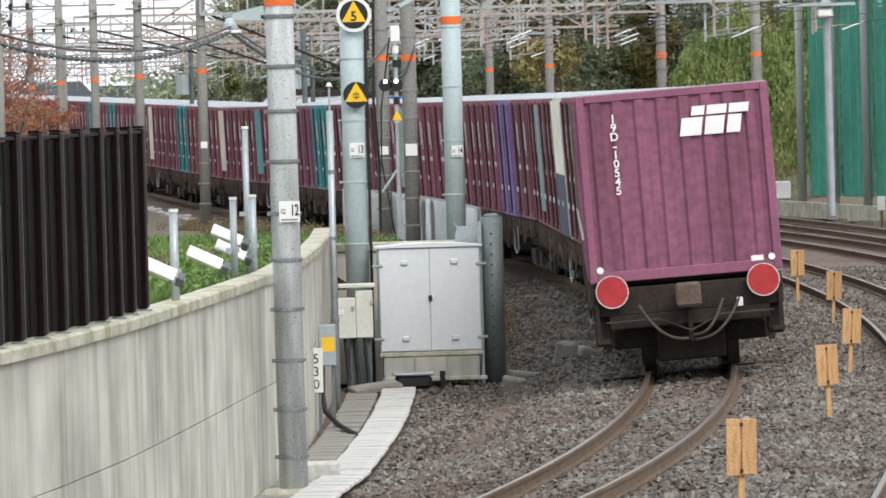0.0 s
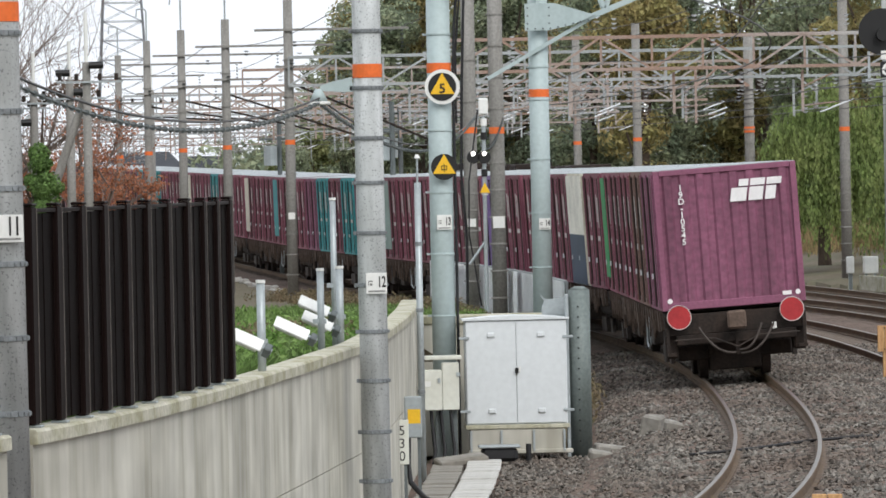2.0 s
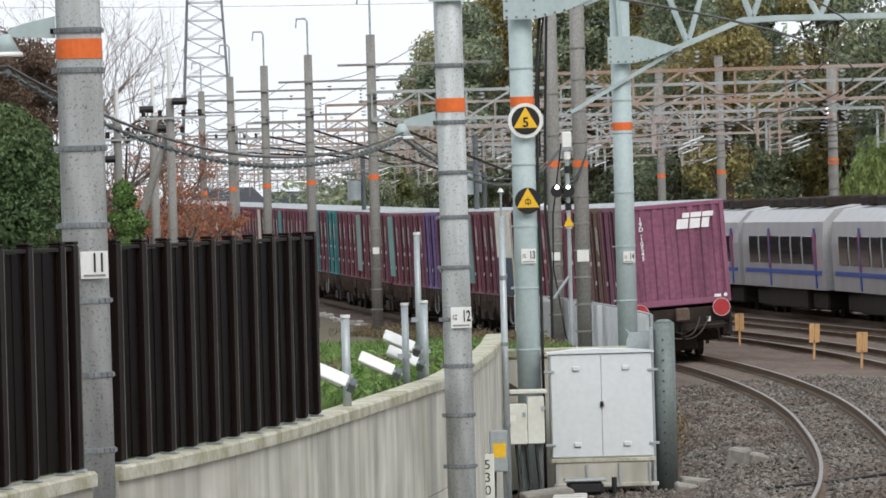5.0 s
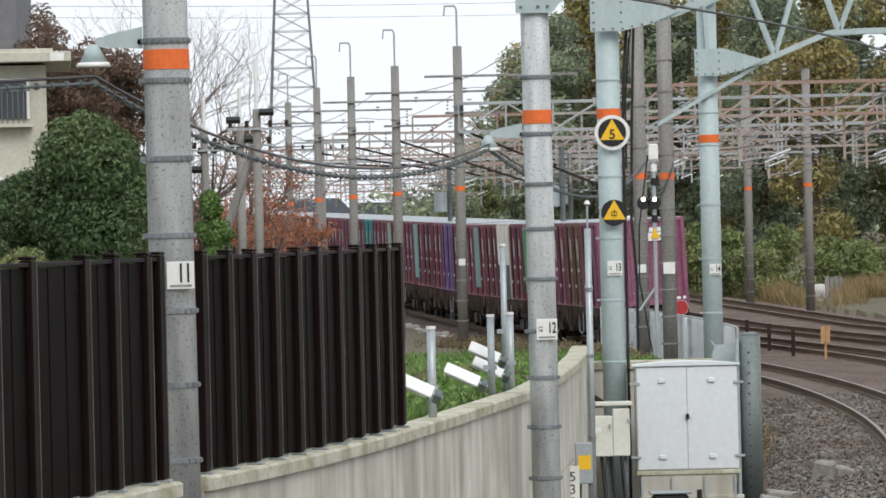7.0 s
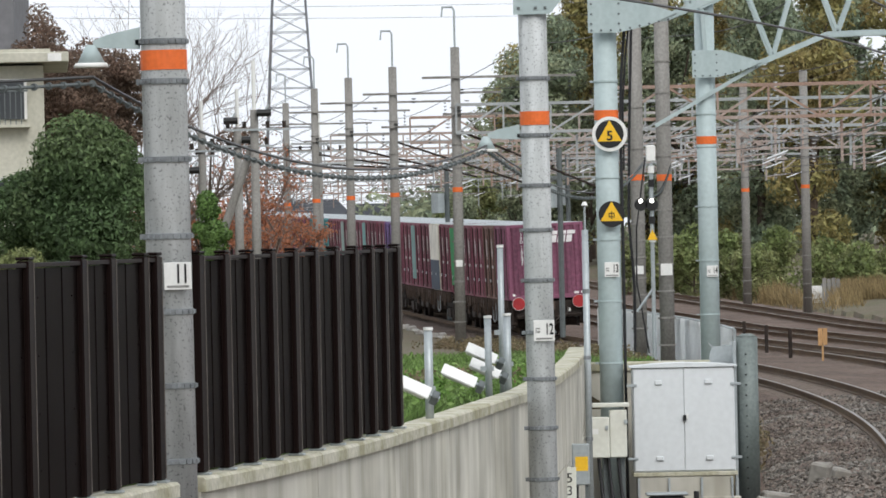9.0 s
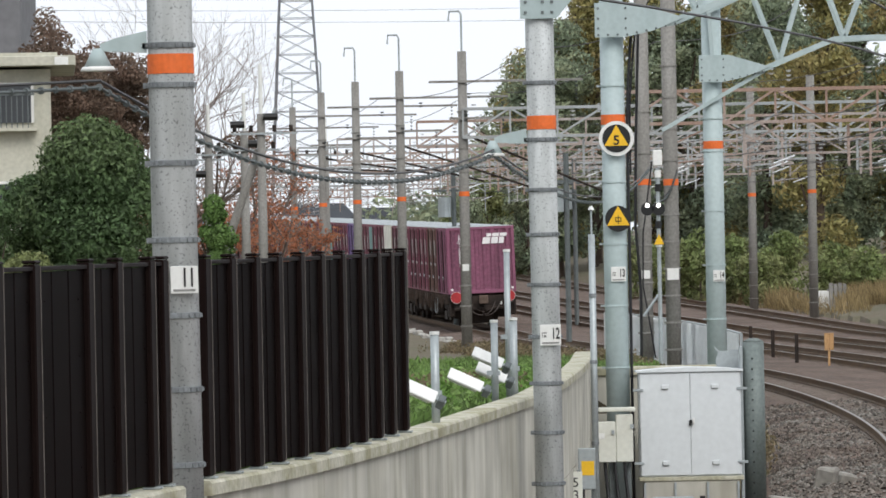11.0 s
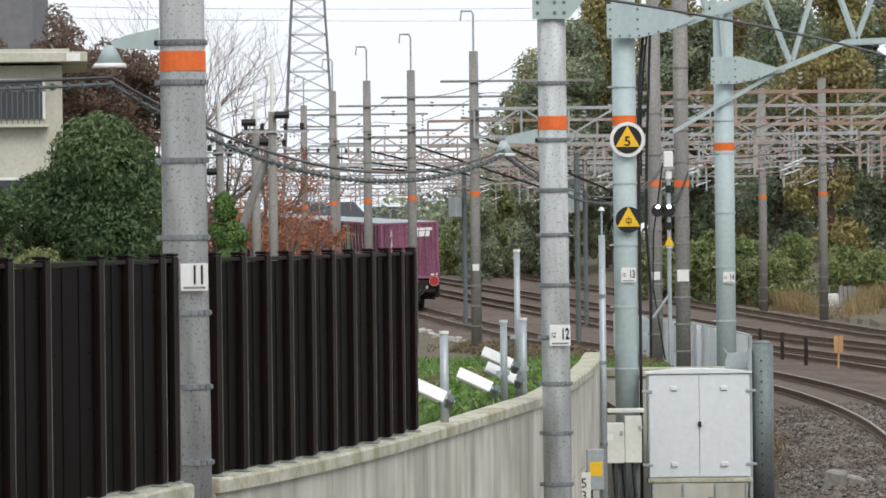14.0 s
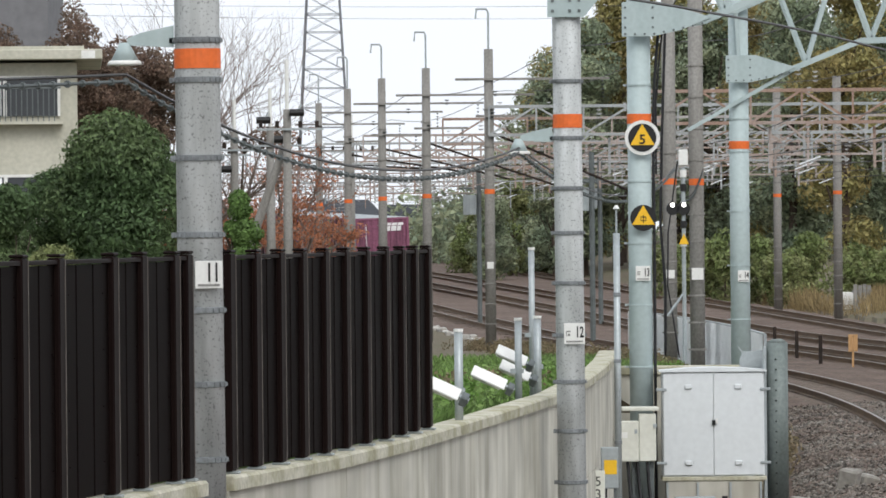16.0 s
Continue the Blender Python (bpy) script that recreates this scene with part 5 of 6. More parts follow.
# the row of old poles on the inside of the bend, and the gantries that cross all tracks
for k, (x, y) in enumerate(((1.38, 168.0), (-0.55, 187.0), (-2.15, 199.0), (-3.6, 213.0), (-5.2, 236.0))):
    p = pole("catenary_pole", x, y, -0.3, 0.135, 9.1, OLDPOLE, "old grey-brown concrete catenary pole with an orange band", [0.6, 1.2, 1.8, 2.4, 3.0, 3.6, 5.2, 5.9, 7.0], 4.55, 2.35 if k < 3 else None, "", taper=0.03, plate_w=0.2)
    part("hook", tube(bmesh.new(), [(0, 0, 9.0), (0, 0, 10.2), (-0.06, 0, 10.3), (-0.35, 0, 10.3), (-0.38, 0, 10.0)], 0.035), GALV, p)
    for z, x0, x1 in ((8.2, -1.0, 3.6), (7.1, -0.4, 1.4)):
        part("cross_arm", rod((x0, -0.16, z), (x1, -0.16, z), 0, flat=(0.09, 0.07)), OLDPOLE, p)
        ib = bmesh.new()
        insulator(ib, x1 - 0.2, -0.16, z - 0.05, n=5, r=0.05), insulator(ib, x1 - 1.3, -0.16, z + 0.12, n=2, r=0.09)
        part("insulator_string", ib, DARKGALV, p)
    part("diagonal", rod((0.1, 0, 6.6), (4.5, 0, 4.7 + 0.4 * k), 0.035, 6), DARKSTEEL, p)
for k, (y, xl, xr) in enumerate(((148, 5.4, 21.5), (168, 1.38, 22.5), (190, 0.0, 17.1), (212, -3.0, 17.5), (236, -5.0, 17.0), (262, -7, 17.5), (290, -9, 17), (325, -11, 16), (365, -14, 16), (410, -17, 15))):
    a, b, c, d = track_a(y), track_b(y), track_c(y), track_d(y)
    gantry(y, xl, xr, 6.15 + 0.08 * (k % 3), 0.85, RUSTBEAM if k % 3 != 1 else GREYBEAM, "rust-brown lattice catenary gantry across the tracks" if k % 3 != 1 else "grey lattice catenary gantry across the tracks",
           poles=(xr,) if y == 190 else False, arms=(a, b, c, d, a + 1.9), r=0.16, bay=1.4, thick=0.08)
for x, y, h in ((14.0, 236.0, 9.5), (15.4, 220.0, 9.5), (19.9, 186.0, 9.5)):
    pole("catenary_pole", x, y, -0.2, 0.16, h, OLDPOLE, "dark concrete pole with ring bands on the verge", [0.4 + 0.55 * k for k in range(8)], 4.75, None, "", taper=0.02)
for x, y, z1, z2 in ((-6.6, 178, 6.6, 7.6), (-5.4, 176, 6.7, 7.9), (-4.7, 170, 7.1, 8.6), (-7.3, 182, 6.5, 7.4), (-3.9, 240, 7.4, 8.4)):
    p = thing("utility_pole", pose(x, y, 0), "grey concrete utility pole with a white rod on top", "utility pole", "utility poles")
    part("shaft", rod((0, 0, 0), (0, 0, z1), 0.16, 12, 0.12), OLDPOLE, p, smooth=True)
    part("tip", rod((0, 0, z1), (0, 0, z2), 0.06, 8), WHITE, p)
    part("cross_arm", rod((-0.9, -0.15, z1 - 0.6), (1.1, -0.15, z1 - 0.6), 0, flat=(0.08, 0.06)), GALV, p)
    ib = bmesh.new()
    for q in (-0.8, -0.3, 0.4, 0.9):
        bar(ib, (q, -0.15, z1 - 0.55), (q, -0.15, z1 - 0.35), 0.06, 8)
    part("insulator_string", ib, DARKSTEEL, p)
for x, y, z in ((-5.05, 175.8, 6.3), (-5.6, 175.8, 6.9), (-4.4, 169.8, 7.0), (-6.9, 177.8, 5.4)):
    p = thing("pole_switch", pose(x, y, z), "dark cylindrical line switch hung on a utility pole", "line switch", "line switches")
    part("case", rod((-0.22, 0, 0), (0.22, 0, 0), 0.11, 12), BLACK, p)
    part("bracket", rod((0, 0, 0), (0.15, 0.1, 0.25), 0.03, 6), GALV, p)
for x, y, z in ((4.45, 182.0, 4.2), (5.6, 214.0, 4.4), (1.0, 214.0, 4.2)):
    p = thing("pole_transformer", pose(x, y, 0.3), "grey drum transformer on a dark lattice mast", "transformer", "mast transformers")
    part("mast", rod((0.35, 0.1, -0.5), (0.35, 0.1, z + 1.4), 0.09, 8), DARKGALV, p)
    part("drum", rod((0, 0, z - 0.5), (0, 0, z + 0.25), 0.26, 14), GALV, p)
    part("arm", rod((-0.4, 0.1, z + 0.5), (0.7, 0.1, z + 0.5), 0, flat=(0.07, 0.07)), DARKGALV, p)
lean = thing("raking_strut", pose(-4.7, 170.3, 0), "slanting concrete strut against a utility pole", "strut")
part("strut", rod((-1.7, 0, 1.5), (-0.1, 0, 6.0), 0.15, 12, 0.12), OLDPOLE, lean)


# ---- wires ----
def wire(name, pts, r, label, category="cable", mat=None):
    ob = part(name, tube(bmesh.new(), pts, r, 5), mat or WIRE)
    tagged(ob, label, category, "overhead wires")
    return ob


def coiled(a, b, drop, r=0.028, turns=40):
    """A cable bundle lashed with spiral hangers to its carrying wire."""
    pts = sag(a, b, drop, 24)
    top = thing("lashed_cable", Matrix(), "grey cable bundle lashed to a carrying wire between poles", "cable", "overhead wires")
    part("cable", tube(bmesh.new(), pts, r, 6), DARKGALV, top)
    part("carrier", tube(bmesh.new(), sag(Vector(a) + Vector((0, 0, 0.05)), Vector(b) + Vector((0, 0, 0.05)), drop * 0.93, 24), 0.012, 5), WIRE, top)
    bm, n = bmesh.new(), turns
    fine = sag(a, b, drop, n)
    for p, q in zip(fine, fine[1:]):
        d = (q - p).normalized()
        bar(bm, p - d * 0.012, p + d * 0.012, r + 0.014, 8)
    part("lashing", bm, DARKGALV, top)


E11, E12, E13 = (-2.30, 40.9, 4.49), (0.80, 59.3, 4.20), (5.15, 125.0, 4.72)
coiled(E11, E12, 0.47, 0.013, 62)
coiled(E12, E13, 0.62, 0.014, 95)
coiled((-9.0, 30.0, 4.3), E11, 0.1, 0.013, 70)
coiled((5.25, 124.9, 4.1), (5.75, 124.7, 4.65), 0.3, 0.011, 24)
for track, nm in ((track_a, "a"), (track_b, "b"), (track_c, "c"), (track_d, "d")):
    for z, r in ((5.2, 0.012), (6.05, 0.012)):
        wire("contact_wire", [(track(y) + 0.15 * math.sin(y / 12), y, z - (0.0 if z < 6 else 0.35 * abs(math.sin(y / 14)))) for y in np.arange(30, 420, 4.0)], r, "overhead contact wire above the track", "overhead wire")
for x, z in ((0.6, 8.3), (3.8, 8.4), (18.5, 9.2), (20.5, 8.4), (12.0, 8.6)):
    wire("feeder_wire", [(x + track_a(y) - track_a(180), y, z - 0.5 * abs(math.sin(y / 16))) for y in np.arange(110, 420, 4.0)], 0.012, "dark feeder wire above the line", "overhead wire")
for k in range(5):
    wire("far_wire", sag((-60, 300 + 10 * k, 17 + k * 0.9), (40, 330, 16.2 + 0.8 * k), 1.2), 0.011, "thin power line across the sky", "overhead wire")


# colour-light signal on a small platform
cs = thing("colour_light_signal", pose(15.95, 140.0, 0.72), "black round colour-light signal with a small platform on a post", "signal")
part("post", rod((0.85, 0.2, -0.4), (0.85, 0.2, 7.2), 0.10, 12), GALV, cs)
bm = bmesh.new()
bar(bm, (0, -0.05, 6.1), (0, 0.0, 6.1), 0.58, 32)
part("background_disc", bm, BLACK, cs)
part("lens_hood", rod((0, -0.35, 6.02), (0, -0.05, 6.02), 0.16, 16), BLACK, cs)
part("lens", rod((0, -0.10, 6.02), (0, -0.06, 6.02), 0.12, 16), glow("dim_red_lens", (0.5, 0.03, 0.02), 0.3), cs, "dim red lens")
part("platform", boxes((-0.45, -0.4, 4.84, 1.5, 0.5, 4.92)), GALV, cs)
part("rail", boxes((-0.40, -0.4, 4.9, -0.34, -0.34, 5.6)), GALV, cs)
part("ladder_bar", boxes((0.7, -0.02, 4.93, 0.8, 0.06, 7.0)), GALV, cs)
num = part("number_board", boxes((-0.05, -0.06, 4.95, 0.22, -0.04, 5.35)), BLACK, cs)
lettering("digit", "6", 0.42, WHITE, num, pose(0.085, -0.064, 5.15, 90, 0, 0))
part("lamp_box", boxes((-0.03, -0.08, 5.40, 0.2, 0.0, 5.62)), WHITE, cs)
part("flood", boxes((0.55, -0.3, 4.55, 0.95, 0.1, 4.78), bevel=0.05), WHITE, cs)


# ---- buildings and distance ----
def make_apartment():
    top = thing("apartment_block", pose(-10.12, 156.0, 0, 0, 0, 3.75), "cream plastered apartment block with a flat roof", "building")
    part("wall", boxes((-14, 0, 0.0, 0, 9, 8.15)), PLASTER, top)
    part("roof", boxes((-14.5, -0.75, 8.22, 0.70, 9.6, 8.50), bevel=0.02), PLASTER, top)
    part("parapet", boxes((-14.2, -0.35, 8.51, 0.2, 9.3, 8.60)), PLASTER, top)
    part("eave_patch", boxes((0.12, -0.78, 8.24, 0.5, -0.756, 8.46)), WHITE, top)
    bal = mesh_of("baluster", boxes((0, -0.42, -0.15, 0.03, -0.39, 0.75)), DARKGALV)
    for z in (3.94, 6.67):
        w = part("window", boxes((-3.5, -0.06, z, -0.52, -0.004, z + 1.08)), GLASS, top)
        part("window_frame", boxes((-3.55, -0.10, z + 1.04, -0.47, -0.062, z + 1.12), (-2.05, -0.10, z, -1.95, -0.062, z + 1.04), (-0.55, -0.10, z, -0.47, -0.062, z + 1.04)), WHITE, w)
        part("curtain", boxes((-3.5, -0.075, z + 0.02, -2.1, -0.062, z + 1.02)), PALE, w)
        for q in np.arange(-3.5, -0.5, 0.15):
            part("baluster", bal, DARKGALV, w, at=pose(q, 0, z))
        part("top_rail", boxes((-3.6, -0.44, z + 0.75, -0.45, -0.38, z + 0.81)), DARKGALV, w)
        part("balcony_slab", boxes((-3.6, -0.45, z - 0.23, -0.4, -0.005, z - 0.15)), PLASTER, w)
    part("ledge_line", boxes((-14, -0.02, 3.0, 0.0, -0.003, 3.05)), COPING, top)


make_apartment()
bl = thing("grey_building", pose(-22.5, 290.0, 0), "plain grey concrete building beyond the trees", "building")
part("wall", boxes((-30, 0, 0, 2.2, 12, 26)), material("grey_render", (0.20, 0.20, 0.21), 0.9, 0, 0.2, 2, 0.2, 0.1), bl)
part("window", boxes((-2.0, -0.05, 11.5, -0.2, -0.003, 14.0)), GLASS, bl)


def house(x, y, w, h, roof_h, label, wall_mat, roof_mat):
    top = thing("far_house", pose(x, y, 0), label, "house", "houses in the distance")
    part("wall", boxes((-w / 2, 0, 0, w / 2, 8, h)), wall_mat, top)
    part("roof", prism(bmesh.new(), [(-w / 2 - 0.5, h), (w / 2 + 0.5, h), (w / 2 - 1.0, h + roof_h), (-w / 2 + 1.0, h + roof_h)], -0.6, 8.6), roof_mat, top)
    for q in np.arange(-w / 2 + 1, w / 2 - 1, 2.4):
        part("window", boxes((q, -0.06, h * 0.45, q + 1.2, -0.004, h * 0.45 + 1.1)), GLASS, top)
        part("window_frame", boxes((q - 0.08, -0.09, h * 0.45 - 0.08, q + 1.28, -0.062, h * 0.45), (q + 0.56, -0.09, h * 0.45, q + 0.64, -0.062, h * 0.45 + 1.1)), WHITE, top)


house(-3.2, 440, 5, 3.6, 1.9, "house with a dark hipped roof beyond the tracks", PLASTER, ROOF)
house(-10, 560, 7, 5.0, 1.6, "pale house with a blue-grey roof far behind the poles", WHITE, ROOF)
house(-12.8, 330, 4, 3.6, 1.0, "house with a pale blue roof behind the red-leaved tree", PALE, material("pale_blue_roof", (0.25, 0.45, 0.58), 0.5, 0, 0.1, 4, 0.5, 0.05))
house(-27, 520, 12, 8.0, 2.0, "pale two-storey house in the distance", WHITE, ROOF)


TOWERSTEEL = material("dull_tower_steel", (0.24, 0.25, 0.27), 0.6, 0.3, 0.2, 20, 0.5, 0)


def make_tower():
    top = thing("transmission_tower", pose(-8.85, 420.0, 0), "grey steel lattice transmission tower", "tower")
    H, b, t = 40.0, 2.35, 0.18

    def corner(sx, sy, z):
        f = b + (t - b) * min(z / 38.0, 1.0)
        return Vector((sx * f, sy * f, z))

    for sx, sy in ((-1, -1), (1, -1), (1, 1), (-1, 1)):
        part("leg", rod(corner(sx, sy, 0), corner(sx, sy, H), 0, flat=(0.10, 0.10)), TOWERSTEEL, top)
    br, z = bmesh.new(), 0.0
    while z < H - 2:
        h = max(0.8, 1.7 - z * 0.02)
        for (ax, ay), (bx, by) in (((-1, -1), (1, -1)), ((1, -1), (1, 1)), ((1, 1), (-1, 1)), ((-1, 1), (-1, -1))):
            bar(br, corner(ax, ay, z), corner(bx, by, z + h), 0, flat=(0.035, 0.035)), bar(br, corner(bx, by, z), corner(ax, ay, z + h), 0, flat=(0.035, 0.035))
            bar(br, corner(ax, ay, z), corner(bx, by, z), 0, flat=(0.05, 0.05))
        z += h
    part("bracing", br, TOWERSTEEL, top)


make_tower()


# ---- plants ----
def leaf_cloud(n, centres, radii, size, rng, flat=0.6, droop=0.0):
    """n folded leaves spread over the shells of lumpy balls: arrays of vertices and faces."""
    k = rng.integers(0, len(centres), n)
    d = rng.normal(size=(n, 3))
    d /= np.linalg.norm(d, axis=1)[:, None]
    rad = radii[k] * (0.55 + 0.5 * rng.random(n) ** 0.6)
    c = centres[k] + d * rad[:, None] * np.array([1, 1, 0.8])
    nrm = d + rng.normal(size=(n, 3)) * flat
    nrm /= np.linalg.norm(nrm, axis=1)[:, None]
    u = np.cross(nrm, rng.normal(size=(n, 3)))
    u /= np.linalg.norm(u, axis=1)[:, None]
    v = np.cross(nrm, u)
    s = size * (0.6 + 0.8 * rng.random(n))
    L, Wd = (s * 1.0)[:, None], (s * 0.45)[:, None]
    fold = nrm * (s * 0.12)[:, None]
    vs = np.stack([c - u * L, c + v * Wd + fold, c + u * L, c - v * Wd + fold], 1).reshape(-1, 3)
    fs = np.arange(4 * n).reshape(n, 4)
    return vs, fs


def trunk_mesh(rng, height, r, branches, spread, twigs=0):
    bm = bmesh.new()
    bend = [Vector((rng.normal() * 0.02 * height * i / 4, rng.normal() * 0.02 * height * i / 4, height * i / 5)) for i in range(6)]
    for i, (a, b) in enumerate(zip(bend, bend[1:])):
        bar(bm, a, b, r * (1 - 0.15 * i), 8, r * (1 - 0.15 * (i + 1)))
    for k in range(branches):
        f = 0.3 + 0.7 * rng.random()
        a = bend[min(int(f * 5), 5)]
        ang = rng.random() * math.tau
        e = a + Vector((math.cos(ang) * spread * (0.5 + 0.5 * rng.random()), math.sin(ang) * spread * (0.5 + 0.5 * rng.random()), height * (0.15 + 0.35 * rng.random())))
        bar(bm, a, e, r * 0.35, 6, r * 0.1)
        for q in range(twigs):
            s = a.lerp(e, 0.3 + 0.7 * rng.random())
            tip = s + Vector((rng.normal() * spread * 0.25, rng.normal() * spread * 0.25, abs(rng.normal()) * spread * 0.35))
            bar(bm, s, tip, r * 0.09, 4, r * 0.03)
            for z in range(3):
                s2 = s.lerp(tip, 0.3 + 0.6 * rng.random())
                bar(bm, s2, s2 + Vector((rng.normal(), rng.normal(), abs(rng.normal()))) * spread * 0.12, r * 0.045, 3, r * 0.02)
    return bm


def tree(name, x, y, z, height, width, leaves, size, mat, label, seed, lumps=22, low=0.25, category="tree", twigs=0, branches=9, group="", flat=0.6):
    rng = np.random.default_rng(seed)
    top = thing(name, pose(x, y, z), label, category, group)
    part("trunk", trunk_mesh(rng, height * 0.7, max(0.03, height * 0.02), branches, width * 0.8, twigs), BARK, top)
    if leaves:
        zc = height * (low + (1 - low) * rng.random(lumps))
        f = np.sin(np.clip((zc / height - low) / (1 - low), 0.05, 0.97) * math.pi) ** 0.6
        ang, rr = rng.random(lumps) * math.tau, np.sqrt(rng.random(lumps)) * width * 0.72
        cs = np.stack([np.cos(ang) * rr * f, np.sin(ang) * rr * f, zc], 1)
        radii = width * (0.28 + 0.2 * rng.random(lumps))
        vs, fs = leaf_cloud(leaves, cs, radii, size, rng, flat)
        part("crown", from_arrays("crown", vs, fs, mat), mat, top, at=None)
    return top


tree("evergreen_tree", -4.15, 72.0, 1.0, 3.62, 1.18, 95000, 0.038, EVERGREEN, "dense dark evergreen tree with glossy leaves behind the fence", 11, 60, 0.05)
tree("evergreen_shrub", -4.95, 72.4, 1.0, 3.12, 0.98, 55000, 0.036, EVERGREEN, "rounded dark evergreen shrub behind the fence", 12, 34, 0.05, "shrub")
tree("evergreen_shrub", -5.40, 70.5, 1.0, 2.80, 0.70, 40000, 0.036, EVERGREEN, "dark evergreen shrub behind the fence", 14, 26, 0.05, "shrub")
tree("olive_shrub", -4.85, 69.5, 1.0, 2.05, 0.6, 14000, 0.036, OLIVE, "lighter olive-green shrub in front of the evergreens", 15, 22, 0.05, "shrub")


tree("conifer_shrub", -3.02, 84.0, 1.0, 2.95, 0.40, 16000, 0.03, material("conifer_needles", (0.08, 0.16, 0.03), 0.7, 0, 0.3, 4, 1, 0, (0.12, 0.20, 0.05), island=0.4), "slim bright green conifer behind the fence", 13, 44, 0.05, "shrub")
def twig_mesh(twigs):
    """Three-sided tapering twigs, each from a to b."""
    vs, fs = [], []
    for a, b, r1, r2 in twigs:
        d = (b - a).normalized()
        u = d.orthogonal().normalized()
        w, n = d.cross(u), len(vs)
        for p, r in ((a, r1), (b, r2)):
            vs += [p + (u * math.cos(q) + w * math.sin(q)) * r for q in (0.0, 2.094, 4.189)]
        fs += [(n + k, n + (k + 1) % 3, n + 3 + (k + 1) % 3, n + 3 + k) for k in range(3)]
    return from_arrays("twig_crown", [tuple(v) for v in vs], fs, TWIG)


def fine_tree(x, y, height, seed, label, leaves=0, mat=None, spread=0.5, levels=5, leaf=0.06, high=0.0, thin=1.0):
    """A tree grown by forking limbs down to fine twigs, with leaves at the tips."""
    rng, bm, twig, tips = random.Random(seed), bmesh.new(), [], []
    bark = BARK

    def grow(a, d, length, r, level):
        mid = a + d * length * 0.5 + Vector((rng.uniform(-1, 1), rng.uniform(-1, 1), 0)) * length * 0.06
        b = a + d * length
        sides = 6
        if level < 2:
            bar(bm, a, mid, r, sides, r * 0.85), bar(bm, mid, b, r * 0.85, sides, r * 0.68)
        else:
            twig.append((a, mid, r, r * 0.85)), twig.append((mid, b, r * 0.85, r * 0.68))
        if level >= levels:
            tips.append(b)
            return
        for k in range(3 if level else 5):
            e = (d + Vector((rng.gauss(0, 1), rng.gauss(0, 1), rng.gauss(0.25, 0.6))) * spread).normalized()
            grow(b if k else mid, e, length * rng.uniform(0.55, 0.82), r * 0.58, level + 1)
        if level >= levels - 2:
            tips.append(b)

    grow(Vector((0, 0, 0)), Vector((0, 0, 1)), height * 0.30, height * 0.016 * thin, 0)
    top = thing("autumn_tree", pose(x, y, 0), label, "tree", "autumn trees")
    part("trunk", bm, bark, top)
    part("twig_crown", twig_mesh(twig), TWIG, top, "fan of fine twigs")
    if leaves:
        g = np.random.default_rng(seed)
        c = np.array([tuple(t) for t in tips])
        c = c[c[:, 2] > high * c[:, 2].max()]  # leaves only on the upper twigs
        vs, fs = leaf_cloud(leaves, c, np.full(len(c), height * 0.035), leaf, g)
        part("crown", from_arrays("crown", vs, fs, mat), mat, top)


fine_tree(-11.9, 176.0, 11.1, 21, "tree with a flat dense crown of brown autumn leaves", 48000, BROWNLEAF, 0.5, high=0.66, leaf=0.07)
fine_tree(-10.2, 178.0, 11.3, 22, "tree with dense brown autumn leaves on slender limbs", 42000, BROWNLEAF, 0.5, high=0.66, leaf=0.07)
fine_tree(-13.6, 180.0, 10.8, 24, "tall tree with brown autumn leaves", 42000, BROWNLEAF, 0.5, high=0.66, leaf=0.07)
fine_tree(-8.6, 184.0, 11.7, 23, "bare grey tree with a fan of fine twigs", 0, None, 0.45, 6, thin=0.5)
fine_tree(-6.8, 188.0, 11.2, 25, "bare tree with pale fine twigs", 0, None, 0.45, 6, thin=0.5)
for x, y, h, sd, n in ((-5.2, 205, 5.9, 41, 1900), (-6.2, 208, 6.0, 42, 1700), (-6.6, 216, 8.6, 43, 1900), (-9.2, 206, 6.6, 44, 2600), (-10.4, 204, 6.4, 45, 2600), (-4.4, 212, 5.4, 46, 1200)):
    fine_tree(x, y, h, sd, "small tree with sparse rust-red autumn leaves", n, REDLEAF, 0.62, 4, 0.075)
for k in range(46):
    rng = random.Random(500 + k)
    u = k / 45
    x = 5.6 + 61 * u + rng.uniform(-1.5, 1.5)
    y = 345 - 95 * min(u * 1.6, 1) + rng.uniform(0, 35)
    h = 14 + rng.uniform(0, 7) if k > 3 else 13.5 + 0.8 * k
    tree("forest_tree", x, y, 0, h, 3.6, 12000, 0.17, AUTUMN if k % 3 == 1 else FOREST, "tall dark green woodland tree" if k % 3 != 1 else "woodland tree turning yellow-brown", 60 + k, 26, 0.12, group="woodland trees")
for k in range(8):
    rng = random.Random(640 + k)
    tree("track_side_tree", 2.0 + 0.95 * k + rng.uniform(-0.5, 0.5), 322 + rng.uniform(0, 60), 0.5, rng.uniform(4.5, 7.0), 1.9, 4500, 0.13, FOREST if k % 2 else OLIVE, "bushy dark green tree beside the line", 300 + k, 20, 0.05, group="trees beside the line")
for k in range(26):
    rng = random.Random(700 + k)
    tree("undergrowth_bush", 11.0 + 0.75 * k + rng.uniform(-0.5, 0.5), 268 - 2.1 * k + rng.uniform(-7, 7), 0.1, rng.uniform(1.2, 3.0), 1.6, 3000, 0.11, OLIVE, "yellow-green bush on the wooded verge", 120 + k, 14, 0.05, "bush", group="bushes on the verge")


